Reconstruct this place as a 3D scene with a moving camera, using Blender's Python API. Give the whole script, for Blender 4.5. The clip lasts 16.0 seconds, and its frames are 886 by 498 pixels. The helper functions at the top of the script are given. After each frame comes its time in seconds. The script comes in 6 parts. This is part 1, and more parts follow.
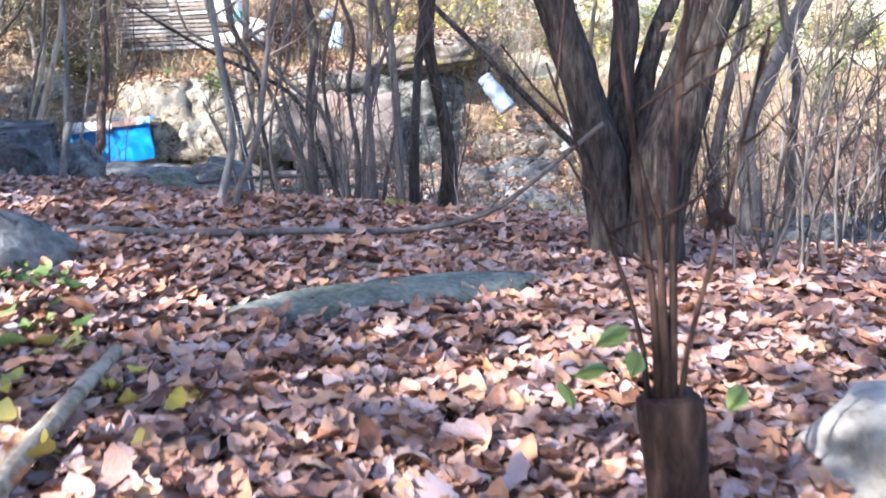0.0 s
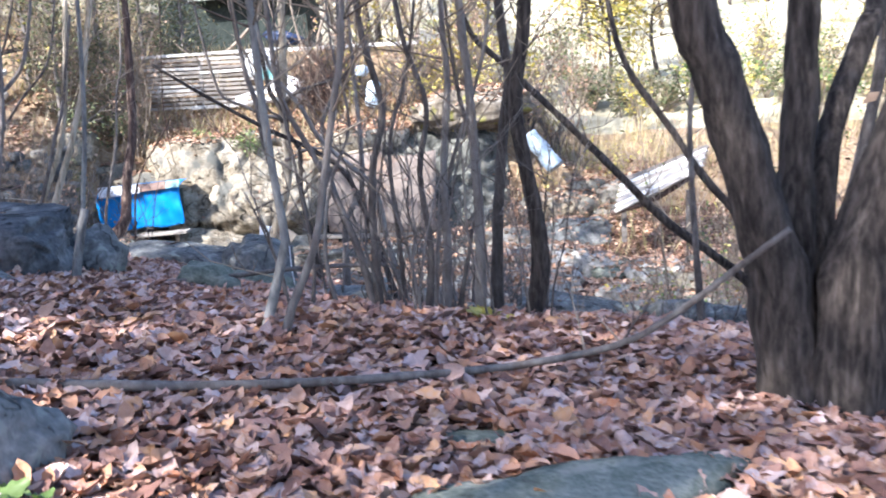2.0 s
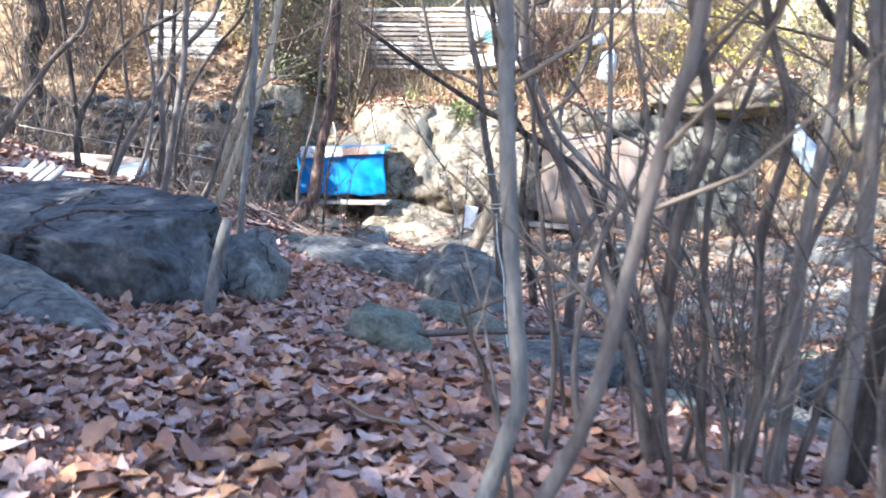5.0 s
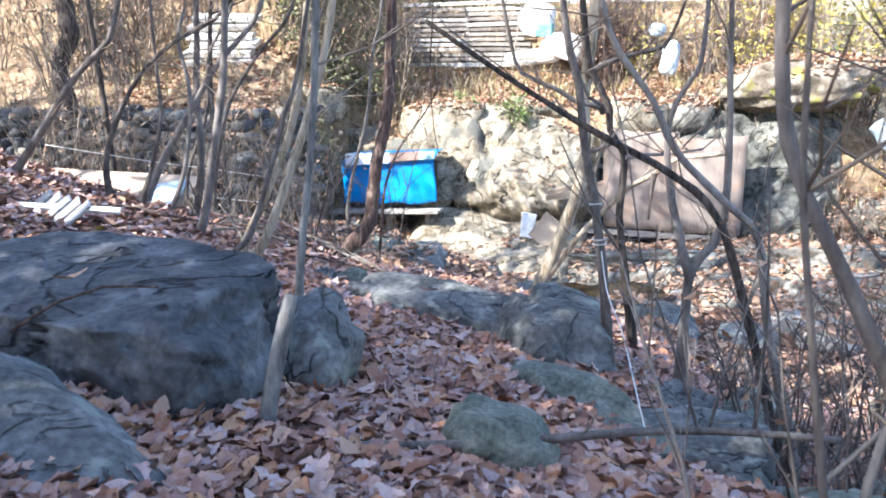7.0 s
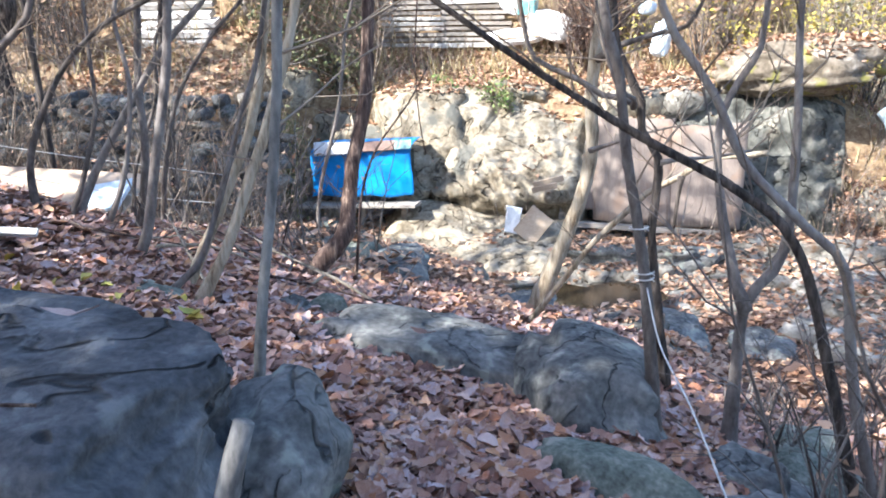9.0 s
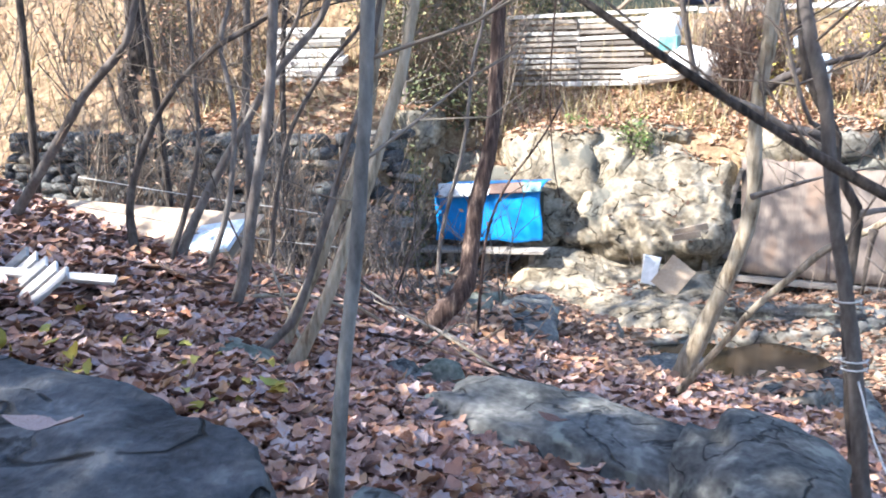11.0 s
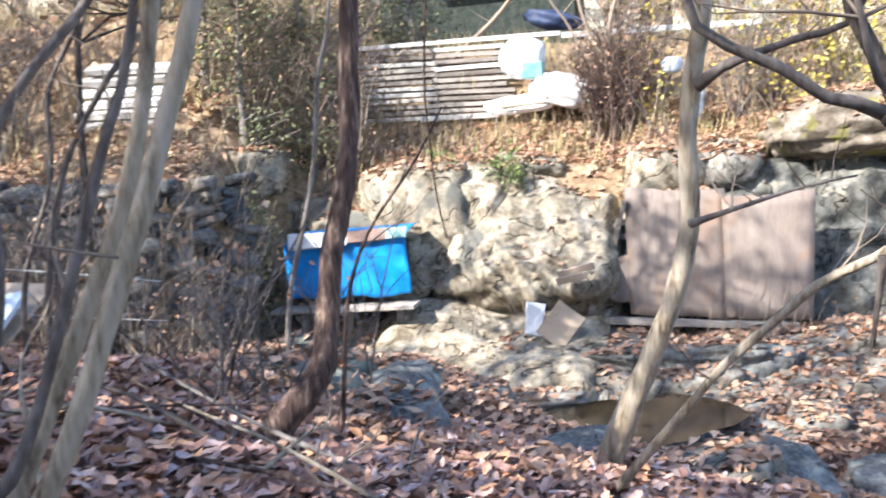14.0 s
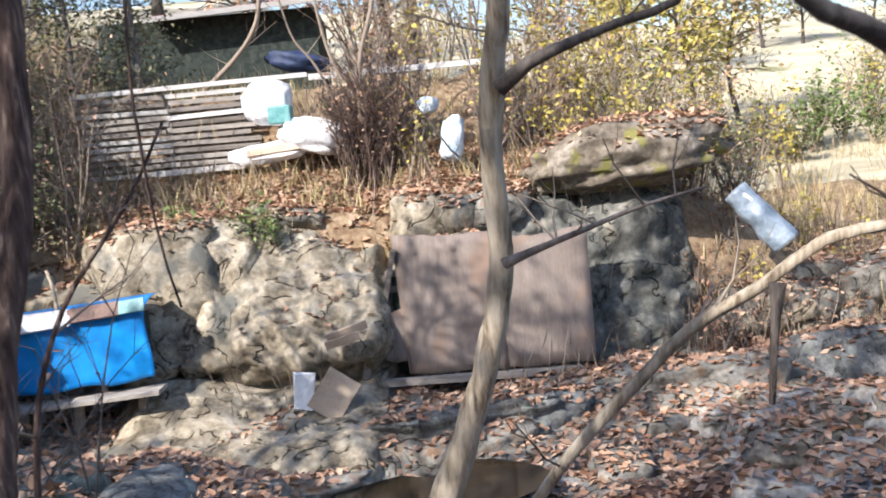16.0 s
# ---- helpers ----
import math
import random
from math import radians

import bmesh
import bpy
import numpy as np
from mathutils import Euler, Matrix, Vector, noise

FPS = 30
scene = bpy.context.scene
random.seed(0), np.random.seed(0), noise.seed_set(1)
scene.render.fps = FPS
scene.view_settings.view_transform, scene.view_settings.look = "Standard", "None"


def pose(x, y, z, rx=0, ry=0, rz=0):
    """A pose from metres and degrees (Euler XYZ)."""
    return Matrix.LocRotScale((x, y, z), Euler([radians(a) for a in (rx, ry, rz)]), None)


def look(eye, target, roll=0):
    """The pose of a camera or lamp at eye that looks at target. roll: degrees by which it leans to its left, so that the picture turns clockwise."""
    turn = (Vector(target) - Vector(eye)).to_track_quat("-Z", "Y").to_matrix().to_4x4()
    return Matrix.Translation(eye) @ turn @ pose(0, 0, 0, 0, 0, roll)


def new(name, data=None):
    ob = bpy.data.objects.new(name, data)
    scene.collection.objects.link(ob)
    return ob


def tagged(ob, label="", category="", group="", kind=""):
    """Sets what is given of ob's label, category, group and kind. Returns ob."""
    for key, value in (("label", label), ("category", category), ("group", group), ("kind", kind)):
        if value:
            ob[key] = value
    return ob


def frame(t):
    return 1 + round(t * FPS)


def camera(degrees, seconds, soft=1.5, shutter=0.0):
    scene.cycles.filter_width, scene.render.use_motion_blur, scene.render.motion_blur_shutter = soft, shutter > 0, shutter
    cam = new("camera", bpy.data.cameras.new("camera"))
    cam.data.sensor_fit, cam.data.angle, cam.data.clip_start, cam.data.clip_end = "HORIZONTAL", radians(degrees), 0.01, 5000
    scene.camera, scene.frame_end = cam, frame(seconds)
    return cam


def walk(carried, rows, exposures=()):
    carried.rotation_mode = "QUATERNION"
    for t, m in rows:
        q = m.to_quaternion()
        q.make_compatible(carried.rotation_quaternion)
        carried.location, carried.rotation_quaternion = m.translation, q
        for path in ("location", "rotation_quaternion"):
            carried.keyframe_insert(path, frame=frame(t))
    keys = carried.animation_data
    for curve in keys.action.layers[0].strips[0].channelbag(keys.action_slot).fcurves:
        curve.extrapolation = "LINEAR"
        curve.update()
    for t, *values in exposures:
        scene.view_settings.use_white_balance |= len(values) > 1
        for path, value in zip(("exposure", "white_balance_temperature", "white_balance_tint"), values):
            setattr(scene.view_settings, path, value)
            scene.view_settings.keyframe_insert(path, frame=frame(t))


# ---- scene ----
cam = camera(52.1, 16.0, 1.8, 0.4)
# seconds, the eye, a point looked at, the roll
PATH = [
    (0, (-0.061, 0.607, 1.425), (-0.079, 2.545, 0.932), -2.4),
    (0.5, (-0.193, 0.962, 1.467), (-0.145, 2.908, 1.009), -3.2),
    (1, (-0.285, 1.246, 1.487), (-0.212, 3.197, 1.056), -3.0),
    (1.5, (-0.408, 1.507, 1.521), (-0.38, 3.467, 1.123), -2.3),
    (2, (-0.453, 1.896, 1.528), (-0.524, 3.857, 1.143), -3.2),
    (2.5, (-0.563, 2.244, 1.521), (-0.698, 4.201, 1.133), -3.5),
    (3, (-0.576, 2.632, 1.506), (-0.767, 4.578, 1.085), -3.8),
    (3.5, (-0.609, 3.018, 1.523), (-0.864, 4.954, 1.092), -2.8),
    (4, (-0.784, 3.406, 1.56), (-1.099, 5.338, 1.15), -0.7),
    (4.5, (-0.831, 3.802, 1.581), (-1.264, 5.709, 1.162), 0.6),
    (5, (-1.023, 4.149, 1.585), (-1.522, 6.033, 1.136), 0.7),
    (5.2, (-1.124, 4.292, 1.623), (-1.631, 6.174, 1.177), 0.2),
    (7.3, (-1.735, 5.345, 1.68), (-2.311, 7.202, 1.214), -1.0),
    (7.5, (-1.796, 5.482, 1.699), (-2.358, 7.347, 1.242), -1.3),
    (8, (-2.036, 5.773, 1.68), (-2.532, 7.655, 1.219), -1.3),
    (8.5, (-2.138, 6.037, 1.665), (-2.613, 7.917, 1.174), -1.4),
    (9, (-2.185, 6.319, 1.654), (-2.69, 8.186, 1.145), -1.0),
    (9.5, (-2.278, 6.497, 1.632), (-2.81, 8.36, 1.132), -0.3),
    (10, (-2.335, 6.722, 1.571), (-2.937, 8.574, 1.117), 0.0),
    (10.2, (-2.347, 6.792, 1.578), (-2.999, 8.636, 1.157), 0.2),
    (12.3, (-2.819, 7.977, 1.332), (-3.669, 9.738, 0.914), -3.2),
    (12.5, (-2.871, 8.099, 1.305), (-3.692, 9.875, 0.89), -3.4),
    (13, (-2.987, 8.484, 1.224), (-3.708, 10.302, 0.808), -3.5),
    (13.5, (-3.046, 8.69, 1.241), (-3.671, 10.554, 0.874), -3.1),
    (14, (-3.125, 8.89, 1.2), (-3.605, 10.806, 0.886), -3.1),
    (14.5, (-3.166, 9.18, 1.134), (-3.459, 11.143, 0.888), -3.2),
    (15, (-3.171, 9.505, 1.098), (-3.298, 11.491, 0.903), -4.3),
    (15.5, (-3.313, 9.834, 1.046), (-3.33, 11.823, 0.843), -5.4),
    (16, (-3.385, 10.209, 0.997), (-3.327, 12.195, 0.772), -5.4),
]
walk(cam, [(t, look(eye, target, roll)) for t, eye, target, roll in PATH], exposures=[(0.0, 1.72, 5450, 17), (2.5, 1.75, 5450, 15), (5.0, 1.95, 5550, 14), (7.3, 2.0, 5550, 12), (8.5, 1.85, 5600, 12), (10.0, 1.9, 5700, 12), (12.5, 1.75, 5700, 13), (13.5, 1.75, 5750, 13), (14.5, 1.47, 5750, 14), (16.0, 0.95, 5800, 15)])

# ---- light ----
world = bpy.data.worlds.new("sky")
scene.world = world
world.use_nodes = True
wn = world.node_tree.nodes
sky = wn.new("ShaderNodeTexSky")
sky.sky_type, sky.sun_disc = "NISHITA", False
SUN_FROM = Vector((-0.62, -0.60, 0.66)).normalized()
sky.sun_elevation = math.asin(SUN_FROM.z)
sky.sun_rotation = math.atan2(SUN_FROM.x, SUN_FROM.y)
sky.air_density, sky.dust_density, sky.ozone_density = 1.2, 2.0, 1.0
wn["Background"].inputs["Strength"].default_value = 0.125
world.node_tree.links.new(sky.outputs[0], wn["Background"].inputs["Color"])
lamp = bpy.data.lights.new("sun", "SUN")
lamp.energy, lamp.angle, lamp.color = 5.0, radians(0.55), (1.0, 0.9, 0.74)
sun = new("sun", lamp)
sun.matrix_world = look(SUN_FROM * 60, (0, 0, 0))


# ---- materials ----
def material(name, stops, scale=6.0, rough=0.85, bump=0.3, bump_scale=40.0, stretch=(1, 1, 1), random=0.0, metal=0.0,
             blotch=None, cracks=0.0, spec=0.3):
    """A surface of mixed colours: two sizes of noise, fine relief, and a change of value from piece to piece."""
    m = bpy.data.materials.new(name)
    m.use_nodes = True
    nt = m.node_tree
    n, l = nt.nodes, nt.links
    bsdf = n["Principled BSDF"]
    co = n.new("ShaderNodeTexCoord")
    mp = n.new("ShaderNodeMapping")
    mp.inputs["Scale"].default_value = stretch
    l.new(co.outputs["Object"], mp.inputs[0])
    big = n.new("ShaderNodeTexNoise")
    big.inputs["Scale"].default_value, big.inputs["Detail"].default_value = scale, 8
    big.inputs["Roughness"].default_value = 0.65
    l.new(mp.outputs[0], big.inputs["Vector"])
    fine = n.new("ShaderNodeTexNoise")
    fine.inputs["Scale"].default_value, fine.inputs["Detail"].default_value = bump_scale, 6
    l.new(mp.outputs[0], fine.inputs["Vector"])
    fac = big.outputs["Fac"]
    add = n.new("ShaderNodeMath")
    add.operation = "MULTIPLY_ADD"
    l.new(fine.outputs["Fac"], add.inputs[0])
    add.inputs[1].default_value = 0.35
    l.new(fac, add.inputs[2])
    fac = add.outputs[0]
    sub = n.new("ShaderNodeMath")
    sub.operation = "SUBTRACT"
    l.new(fac, sub.inputs[0])
    sub.inputs[1].default_value = 0.17
    fac = sub.outputs[0]
    if random:
        geo = n.new("ShaderNodeNewGeometry")
        info = n.new("ShaderNodeObjectInfo")
        both = n.new("ShaderNodeMath")
        both.operation = "ADD"
        l.new(geo.outputs["Random Per Island"], both.inputs[0])
        l.new(info.outputs["Random"], both.inputs[1])
        one = n.new("ShaderNodeMath")
        one.operation = "FRACT"
        l.new(both.outputs[0], one.inputs[0])
        mix = n.new("ShaderNodeMix")
        mix.inputs["Factor"].default_value = random
        l.new(fac, mix.inputs["A"])
        l.new(one.outputs[0], mix.inputs["B"])
        fac = mix.outputs["Result"]
    ramp = n.new("ShaderNodeValToRGB")
    while len(ramp.color_ramp.elements) < len(stops):
        ramp.color_ramp.elements.new(0.5)
    lo, hi = (0.05, 0.95) if random > 0.5 else (0.3, 0.7)
    for i, (e, c) in enumerate(zip(ramp.color_ramp.elements, stops)):
        e.position = lo + (hi - lo) * i / (len(stops) - 1)
        e.color = (*c, 1)
    l.new(fac, ramp.inputs[0])
    colour = ramp.outputs[0]
    if blotch:
        spot = n.new("ShaderNodeTexNoise")
        spot.inputs["Scale"].default_value, spot.inputs["Detail"].default_value = blotch[1], 5
        l.new(co.outputs["Object"], spot.inputs["Vector"])
        cut = n.new("ShaderNodeMapRange")
        cut.inputs["From Min"].default_value, cut.inputs["From Max"].default_value = blotch[2], blotch[2] + 0.09
        l.new(spot.outputs["Fac"], cut.inputs["Value"])
        over = n.new("ShaderNodeMix")
        over.data_type = "RGBA"
        l.new(cut.outputs[0], over.inputs["Factor"])
        l.new(colour, over.inputs["A"])
        over.inputs["B"].default_value = (*blotch[0], 1)
        colour = over.outputs["Result"]
    relief = add.outputs[0]
    if cracks:
        vein = n.new("ShaderNodeTexNoise")
        vein.inputs["Scale"].default_value, vein.inputs["Detail"].default_value = cracks, 3
        vein.inputs["Distortion"].default_value = 0.6
        l.new(co.outputs["Object"], vein.inputs["Vector"])
        off = n.new("ShaderNodeMath")
        off.operation = "SUBTRACT"
        l.new(vein.outputs["Fac"], off.inputs[0])
        off.inputs[1].default_value = 0.5
        size = n.new("ShaderNodeMath")
        size.operation = "ABSOLUTE"
        l.new(off.outputs[0], size.inputs[0])
        line = n.new("ShaderNodeMapRange")
        line.inputs["From Max"].default_value = 0.012
        l.new(size.outputs[0], line.inputs["Value"])
        some = n.new("ShaderNodeMapRange")
        some.inputs["From Min"].default_value, some.inputs["From Max"].default_value = 0.46, 0.54
        l.new(big.outputs["Fac"], some.inputs["Value"])
        unbroken = n.new("ShaderNodeMath")
        unbroken.operation = "MAXIMUM"
        l.new(line.outputs[0], unbroken.inputs[0])
        l.new(some.outputs[0], unbroken.inputs[1])
        dirt = n.new("ShaderNodeMix")
        dirt.data_type = "RGBA"
        l.new(unbroken.outputs[0], dirt.inputs["Factor"])
        dirt.inputs["A"].default_value = (*[c * 0.6 for c in stops[0]], 1)
        l.new(colour, dirt.inputs["B"])
        colour = dirt.outputs["Result"]
        deep = n.new("ShaderNodeMath")
        deep.operation = "ADD"
        l.new(unbroken.outputs[0], deep.inputs[0])
        l.new(relief, deep.inputs[1])
        relief = deep.outputs[0]
    l.new(colour, bsdf.inputs["Base Color"])
    bsdf.inputs["Roughness"].default_value = rough
    bsdf.inputs["Metallic"].default_value = metal
    bsdf.inputs["Specular IOR Level"].default_value = spec
    if bump:
        b = n.new("ShaderNodeBump")
        b.inputs["Strength"].default_value, b.inputs["Distance"].default_value = bump, 0.03
        l.new(relief, b.inputs["Height"])
        l.new(b.outputs[0], bsdf.inputs["Normal"])
    return m


M_SOIL = material("leaf_mould", [(0.035, 0.02, 0.014), (0.11, 0.06, 0.04), (0.22, 0.13, 0.09)], 9, bump=0.8, bump_scale=45)
M_LEAF = material("fallen_oak_leaf", [(0.0688, 0.0335, 0.0267), (0.218, 0.114, 0.0868), (0.378, 0.22, 0.173), (0.459, 0.239, 0.128), (0.527, 0.37, 0.32), (0.31, 0.155, 0.1),
                                      (0.619, 0.477, 0.44), (0.573, 0.322, 0.16), (0.481, 0.394, 0.4), (0.344, 0.138, 0.0601), (0.642, 0.525, 0.44)], 30, rough=0.55, bump=0.5, bump_scale=70, random=0.82, spec=0.35)
M_LEAF_DRY = material("sunned_oak_leaf", [(0.17, 0.095, 0.06), (0.36, 0.22, 0.145), (0.52, 0.37, 0.26), (0.36, 0.175, 0.09)], 30, rough=0.7, bump=0.2,
                      bump_scale=90, random=0.85)
M_YELLOW = material("yellow_leaf", [(0.24, 0.2, 0.03), (0.42, 0.34, 0.06), (0.5, 0.42, 0.12), (0.22, 0.25, 0.05)], 20, rough=0.6, bump=0.1, random=0.8)
M_GREEN = material("green_leaf", [(0.05, 0.09, 0.02), (0.12, 0.18, 0.05), (0.22, 0.28, 0.09)], 20, rough=0.5, bump=0.1, random=0.8)
M_FRESH = material("fresh_yellow_green_leaf", [(0.16, 0.24, 0.05), (0.26, 0.34, 0.09), (0.36, 0.42, 0.15)], 20, rough=0.5, bump=0.1, random=0.6)
M_NEEDLE = material("juniper_needles", [(0.05, 0.065, 0.03), (0.1, 0.12, 0.055), (0.17, 0.17, 0.085), (0.26, 0.21, 0.12)], 14, rough=0.7, bump=0.1, random=0.8)
M_ROCK = material("grey_granite", [(0.05, 0.053, 0.053), (0.105, 0.108, 0.104), (0.17, 0.172, 0.166), (0.27, 0.268, 0.255)], 3.2, rough=0.9, bump=0.7,
                  bump_scale=26, blotch=((0.25, 0.27, 0.235), 6.5, 0.58), cracks=2.6)
M_BOULDER = material("dark_granite", [(0.028, 0.03, 0.033), (0.066, 0.07, 0.076), (0.115, 0.12, 0.127), (0.2, 0.206, 0.212)], 3.4, rough=0.88, bump=1.0,
                     bump_scale=30, blotch=((0.17, 0.178, 0.18), 7.0, 0.62), cracks=1.5)
M_MOSS = material("lichened_rock", [(0.06, 0.068, 0.052), (0.115, 0.13, 0.105), (0.185, 0.2, 0.165), (0.28, 0.285, 0.24)], 5, rough=0.95, bump=0.6,
                  bump_scale=40, blotch=((0.27, 0.27, 0.23), 7.0, 0.6))
M_CLIFF = material("buff_cliff_rock", [(0.07, 0.056, 0.038), (0.195, 0.164, 0.116), (0.34, 0.298, 0.222), (0.5, 0.45, 0.36)], 3.2, rough=0.95, bump=1.0,
                   bump_scale=14, blotch=((0.13, 0.128, 0.11), 1.5, 0.53), cracks=1.7)
# lichened cliff rock with the shade round the plywood put into its dark stops
M_CLIFFDARK = material("shaded_lichened_cliff_rock", [(0.035, 0.036, 0.032), (0.085, 0.087, 0.078), (0.15, 0.15, 0.132), (0.3, 0.285, 0.245)], 2.6, rough=0.95, bump=1.0,
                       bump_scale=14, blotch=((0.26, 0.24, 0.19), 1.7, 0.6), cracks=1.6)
# pale rock; the strong sun on the stream bed is put into its stops
M_PALEROCK = material("sunlit_pale_rock", [(0.13, 0.12, 0.1), (0.29, 0.275, 0.24), (0.41, 0.39, 0.35), (0.52, 0.5, 0.45)], 3.2, rough=0.95, bump=0.9,
                      bump_scale=20, blotch=((0.2, 0.19, 0.16), 3.0, 0.58))
M_SHELF = material("brown_grey_rock", [(0.06, 0.055, 0.045), (0.15, 0.14, 0.12), (0.25, 0.24, 0.21), (0.37, 0.35, 0.31)], 3.2, rough=0.95, bump=0.9,
                   bump_scale=18, blotch=((0.2, 0.13, 0.08), 3.0, 0.56), cracks=2.2)
M_OVER = material("weathered_brown_rock", [(0.05, 0.042, 0.03), (0.12, 0.1, 0.075), (0.21, 0.18, 0.14), (0.36, 0.32, 0.27)], 3.0, rough=0.95, bump=1.0,
                  bump_scale=16, blotch=((0.2, 0.19, 0.06), 3.4, 0.58))
M_BARK = material("furrowed_oak_bark", [(0.015, 0.0125, 0.0112), (0.045, 0.0375, 0.0338), (0.0963, 0.08, 0.07), (0.156, 0.133, 0.117)], 10, rough=0.95, bump=1.0,
                  bump_scale=16, stretch=(3.0, 3.0, 0.55))
M_SAPLING = material("grey_sapling_bark", [(0.0534, 0.0451, 0.0404), (0.116, 0.0986, 0.0889), (0.187, 0.165, 0.152), (0.268, 0.25, 0.231)], 12, rough=0.85, bump=0.4,
                     bump_scale=60, stretch=(1, 1, 0.4), random=0.25)
M_SMOOTHBARK = material("smooth_pale_grey_bark", [(0.08, 0.078, 0.076), (0.16, 0.158, 0.155), (0.24, 0.238, 0.232), (0.34, 0.335, 0.325)], 9, rough=0.8, bump=0.4,
                        bump_scale=50, stretch=(1, 1, 0.4))
M_PALE = material("pale_debarked_wood", [(0.107, 0.074, 0.049), (0.279, 0.230, 0.164), (0.410, 0.353, 0.271), (0.459, 0.410, 0.336)], 9, rough=0.85, bump=0.5,
                  bump_scale=30, stretch=(2, 2, 0.35))
M_DARKBARK = material("dark_stripped_bark", [(0.025, 0.017, 0.015), (0.07, 0.045, 0.038), (0.13, 0.09, 0.075), (0.38, 0.28, 0.21)], 8, rough=0.95, bump=0.9,
                      bump_scale=24, stretch=(3, 3, 0.4))
M_TWIG = material("dry_twig", [(0.103, 0.0782, 0.0633), (0.23, 0.184, 0.144), (0.391, 0.322, 0.241)], 8, rough=0.9, bump=0.0, random=0.8)
M_GRASS = material("dead_grass", [(0.16, 0.11, 0.05), (0.34, 0.26, 0.13), (0.5, 0.42, 0.24), (0.22, 0.22, 0.08)], 8, rough=0.85, bump=0.0, random=0.85)
M_TARP = material("blue_tarpaulin", [(0.005, 0.16, 0.50), (0.01, 0.23, 0.64), (0.02, 0.29, 0.72)], 5, rough=0.42, bump=0.15, bump_scale=70, spec=0.5)
M_PLY = material("weathered_plywood", [(0.15, 0.118, 0.1), (0.21, 0.172, 0.146), (0.27, 0.226, 0.194)], 2.5, rough=0.8, bump=0.12, bump_scale=30,
                 stretch=(2.2, 1, 0.4), blotch=((0.23, 0.165, 0.125), 1.6, 0.56))
M_PLYPALE = material("bare_plywood", [(0.36, 0.27, 0.19), (0.47, 0.37, 0.27), (0.56, 0.46, 0.35)], 3, rough=0.8, bump=0.12, bump_scale=40, stretch=(0.5, 2, 1),
                     blotch=((0.22, 0.17, 0.13), 5, 0.66))
M_TIMBER = material("grey_timber", [(0.12, 0.105, 0.09), (0.25, 0.225, 0.2), (0.38, 0.35, 0.31)], 6, rough=0.9, bump=0.4, bump_scale=30, stretch=(0.4, 3, 3), random=0.4)
M_WHITE = material("white_sheet", [(0.5, 0.51, 0.52), (0.7, 0.71, 0.72), (0.8, 0.8, 0.8)], 4, rough=0.6, bump=0.2, bump_scale=20)
M_WHITEWOOD = material("bleached_board", [(0.34, 0.33, 0.31), (0.52, 0.51, 0.49), (0.66, 0.65, 0.63)], 7, rough=0.8, bump=0.3, bump_scale=30, stretch=(0.4, 3, 3), random=0.5)
M_TEAL = material("teal_plastic", [(0.08, 0.25, 0.26), (0.16, 0.35, 0.35), (0.27, 0.45, 0.45)], 6, rough=0.4, bump=0.1)
M_FOIL = material("pale_blue_plastic", [(0.1, 0.135, 0.18), (0.22, 0.27, 0.32), (0.36, 0.41, 0.46)], 5, rough=0.35, bump=0.3, bump_scale=14, spec=0.5)
M_BLUEWHITE = material("pale_blue_cloth", [(0.3, 0.42, 0.55), (0.55, 0.66, 0.76), (0.75, 0.8, 0.84)], 6, rough=0.8, bump=0.3)
M_STUMP = material("brown_cut_bark", [(0.018, 0.012, 0.01), (0.045, 0.027, 0.021), (0.085, 0.05, 0.037), (0.13, 0.085, 0.065)], 12, rough=0.9, bump=0.8, bump_scale=30, stretch=(2, 2, 0.5))
# netting of the shed; also the shade painted inside the plywood shelter
M_DARK = material("dark_netting_and_shade", [(0.012, 0.016, 0.014), (0.03, 0.04, 0.035), (0.06, 0.07, 0.06)], 8, rough=0.95, bump=0.4)
M_NAVY = material("navy_sheet", [(0.012, 0.02, 0.05), (0.025, 0.04, 0.09), (0.05, 0.07, 0.14)], 4, rough=0.6, bump=0.3)
M_RED = material("red_roof_metal", [(0.26, 0.03, 0.03), (0.4, 0.06, 0.05), (0.48, 0.12, 0.1)], 5, rough=0.5, bump=0.1)
M_CARD = material("brown_board", [(0.14, 0.09, 0.075), (0.2, 0.135, 0.11), (0.26, 0.19, 0.16)], 5, rough=0.85, bump=0.15)
M_ROPE = material("white_cord", [(0.5, 0.49, 0.46), (0.64, 0.63, 0.6), (0.72, 0.71, 0.69)], 40, rough=0.8, bump=0.3)
M_BANK = material("dry_leafy_ground", [(0.088, 0.054, 0.031), (0.190, 0.126, 0.075), (0.286, 0.211, 0.129), (0.374, 0.299, 0.204)], 7, rough=0.95, bump=0.8, bump_scale=50)
M_FIELD = material("far_dry_field", [(0.3, 0.26, 0.17), (0.44, 0.40, 0.28), (0.55, 0.5, 0.38)], 0.35, rough=0.95, bump=0.4, bump_scale=5, stretch=(0.35, 1.6, 1), blotch=((0.2, 0.2, 0.1), 0.28, 0.6))

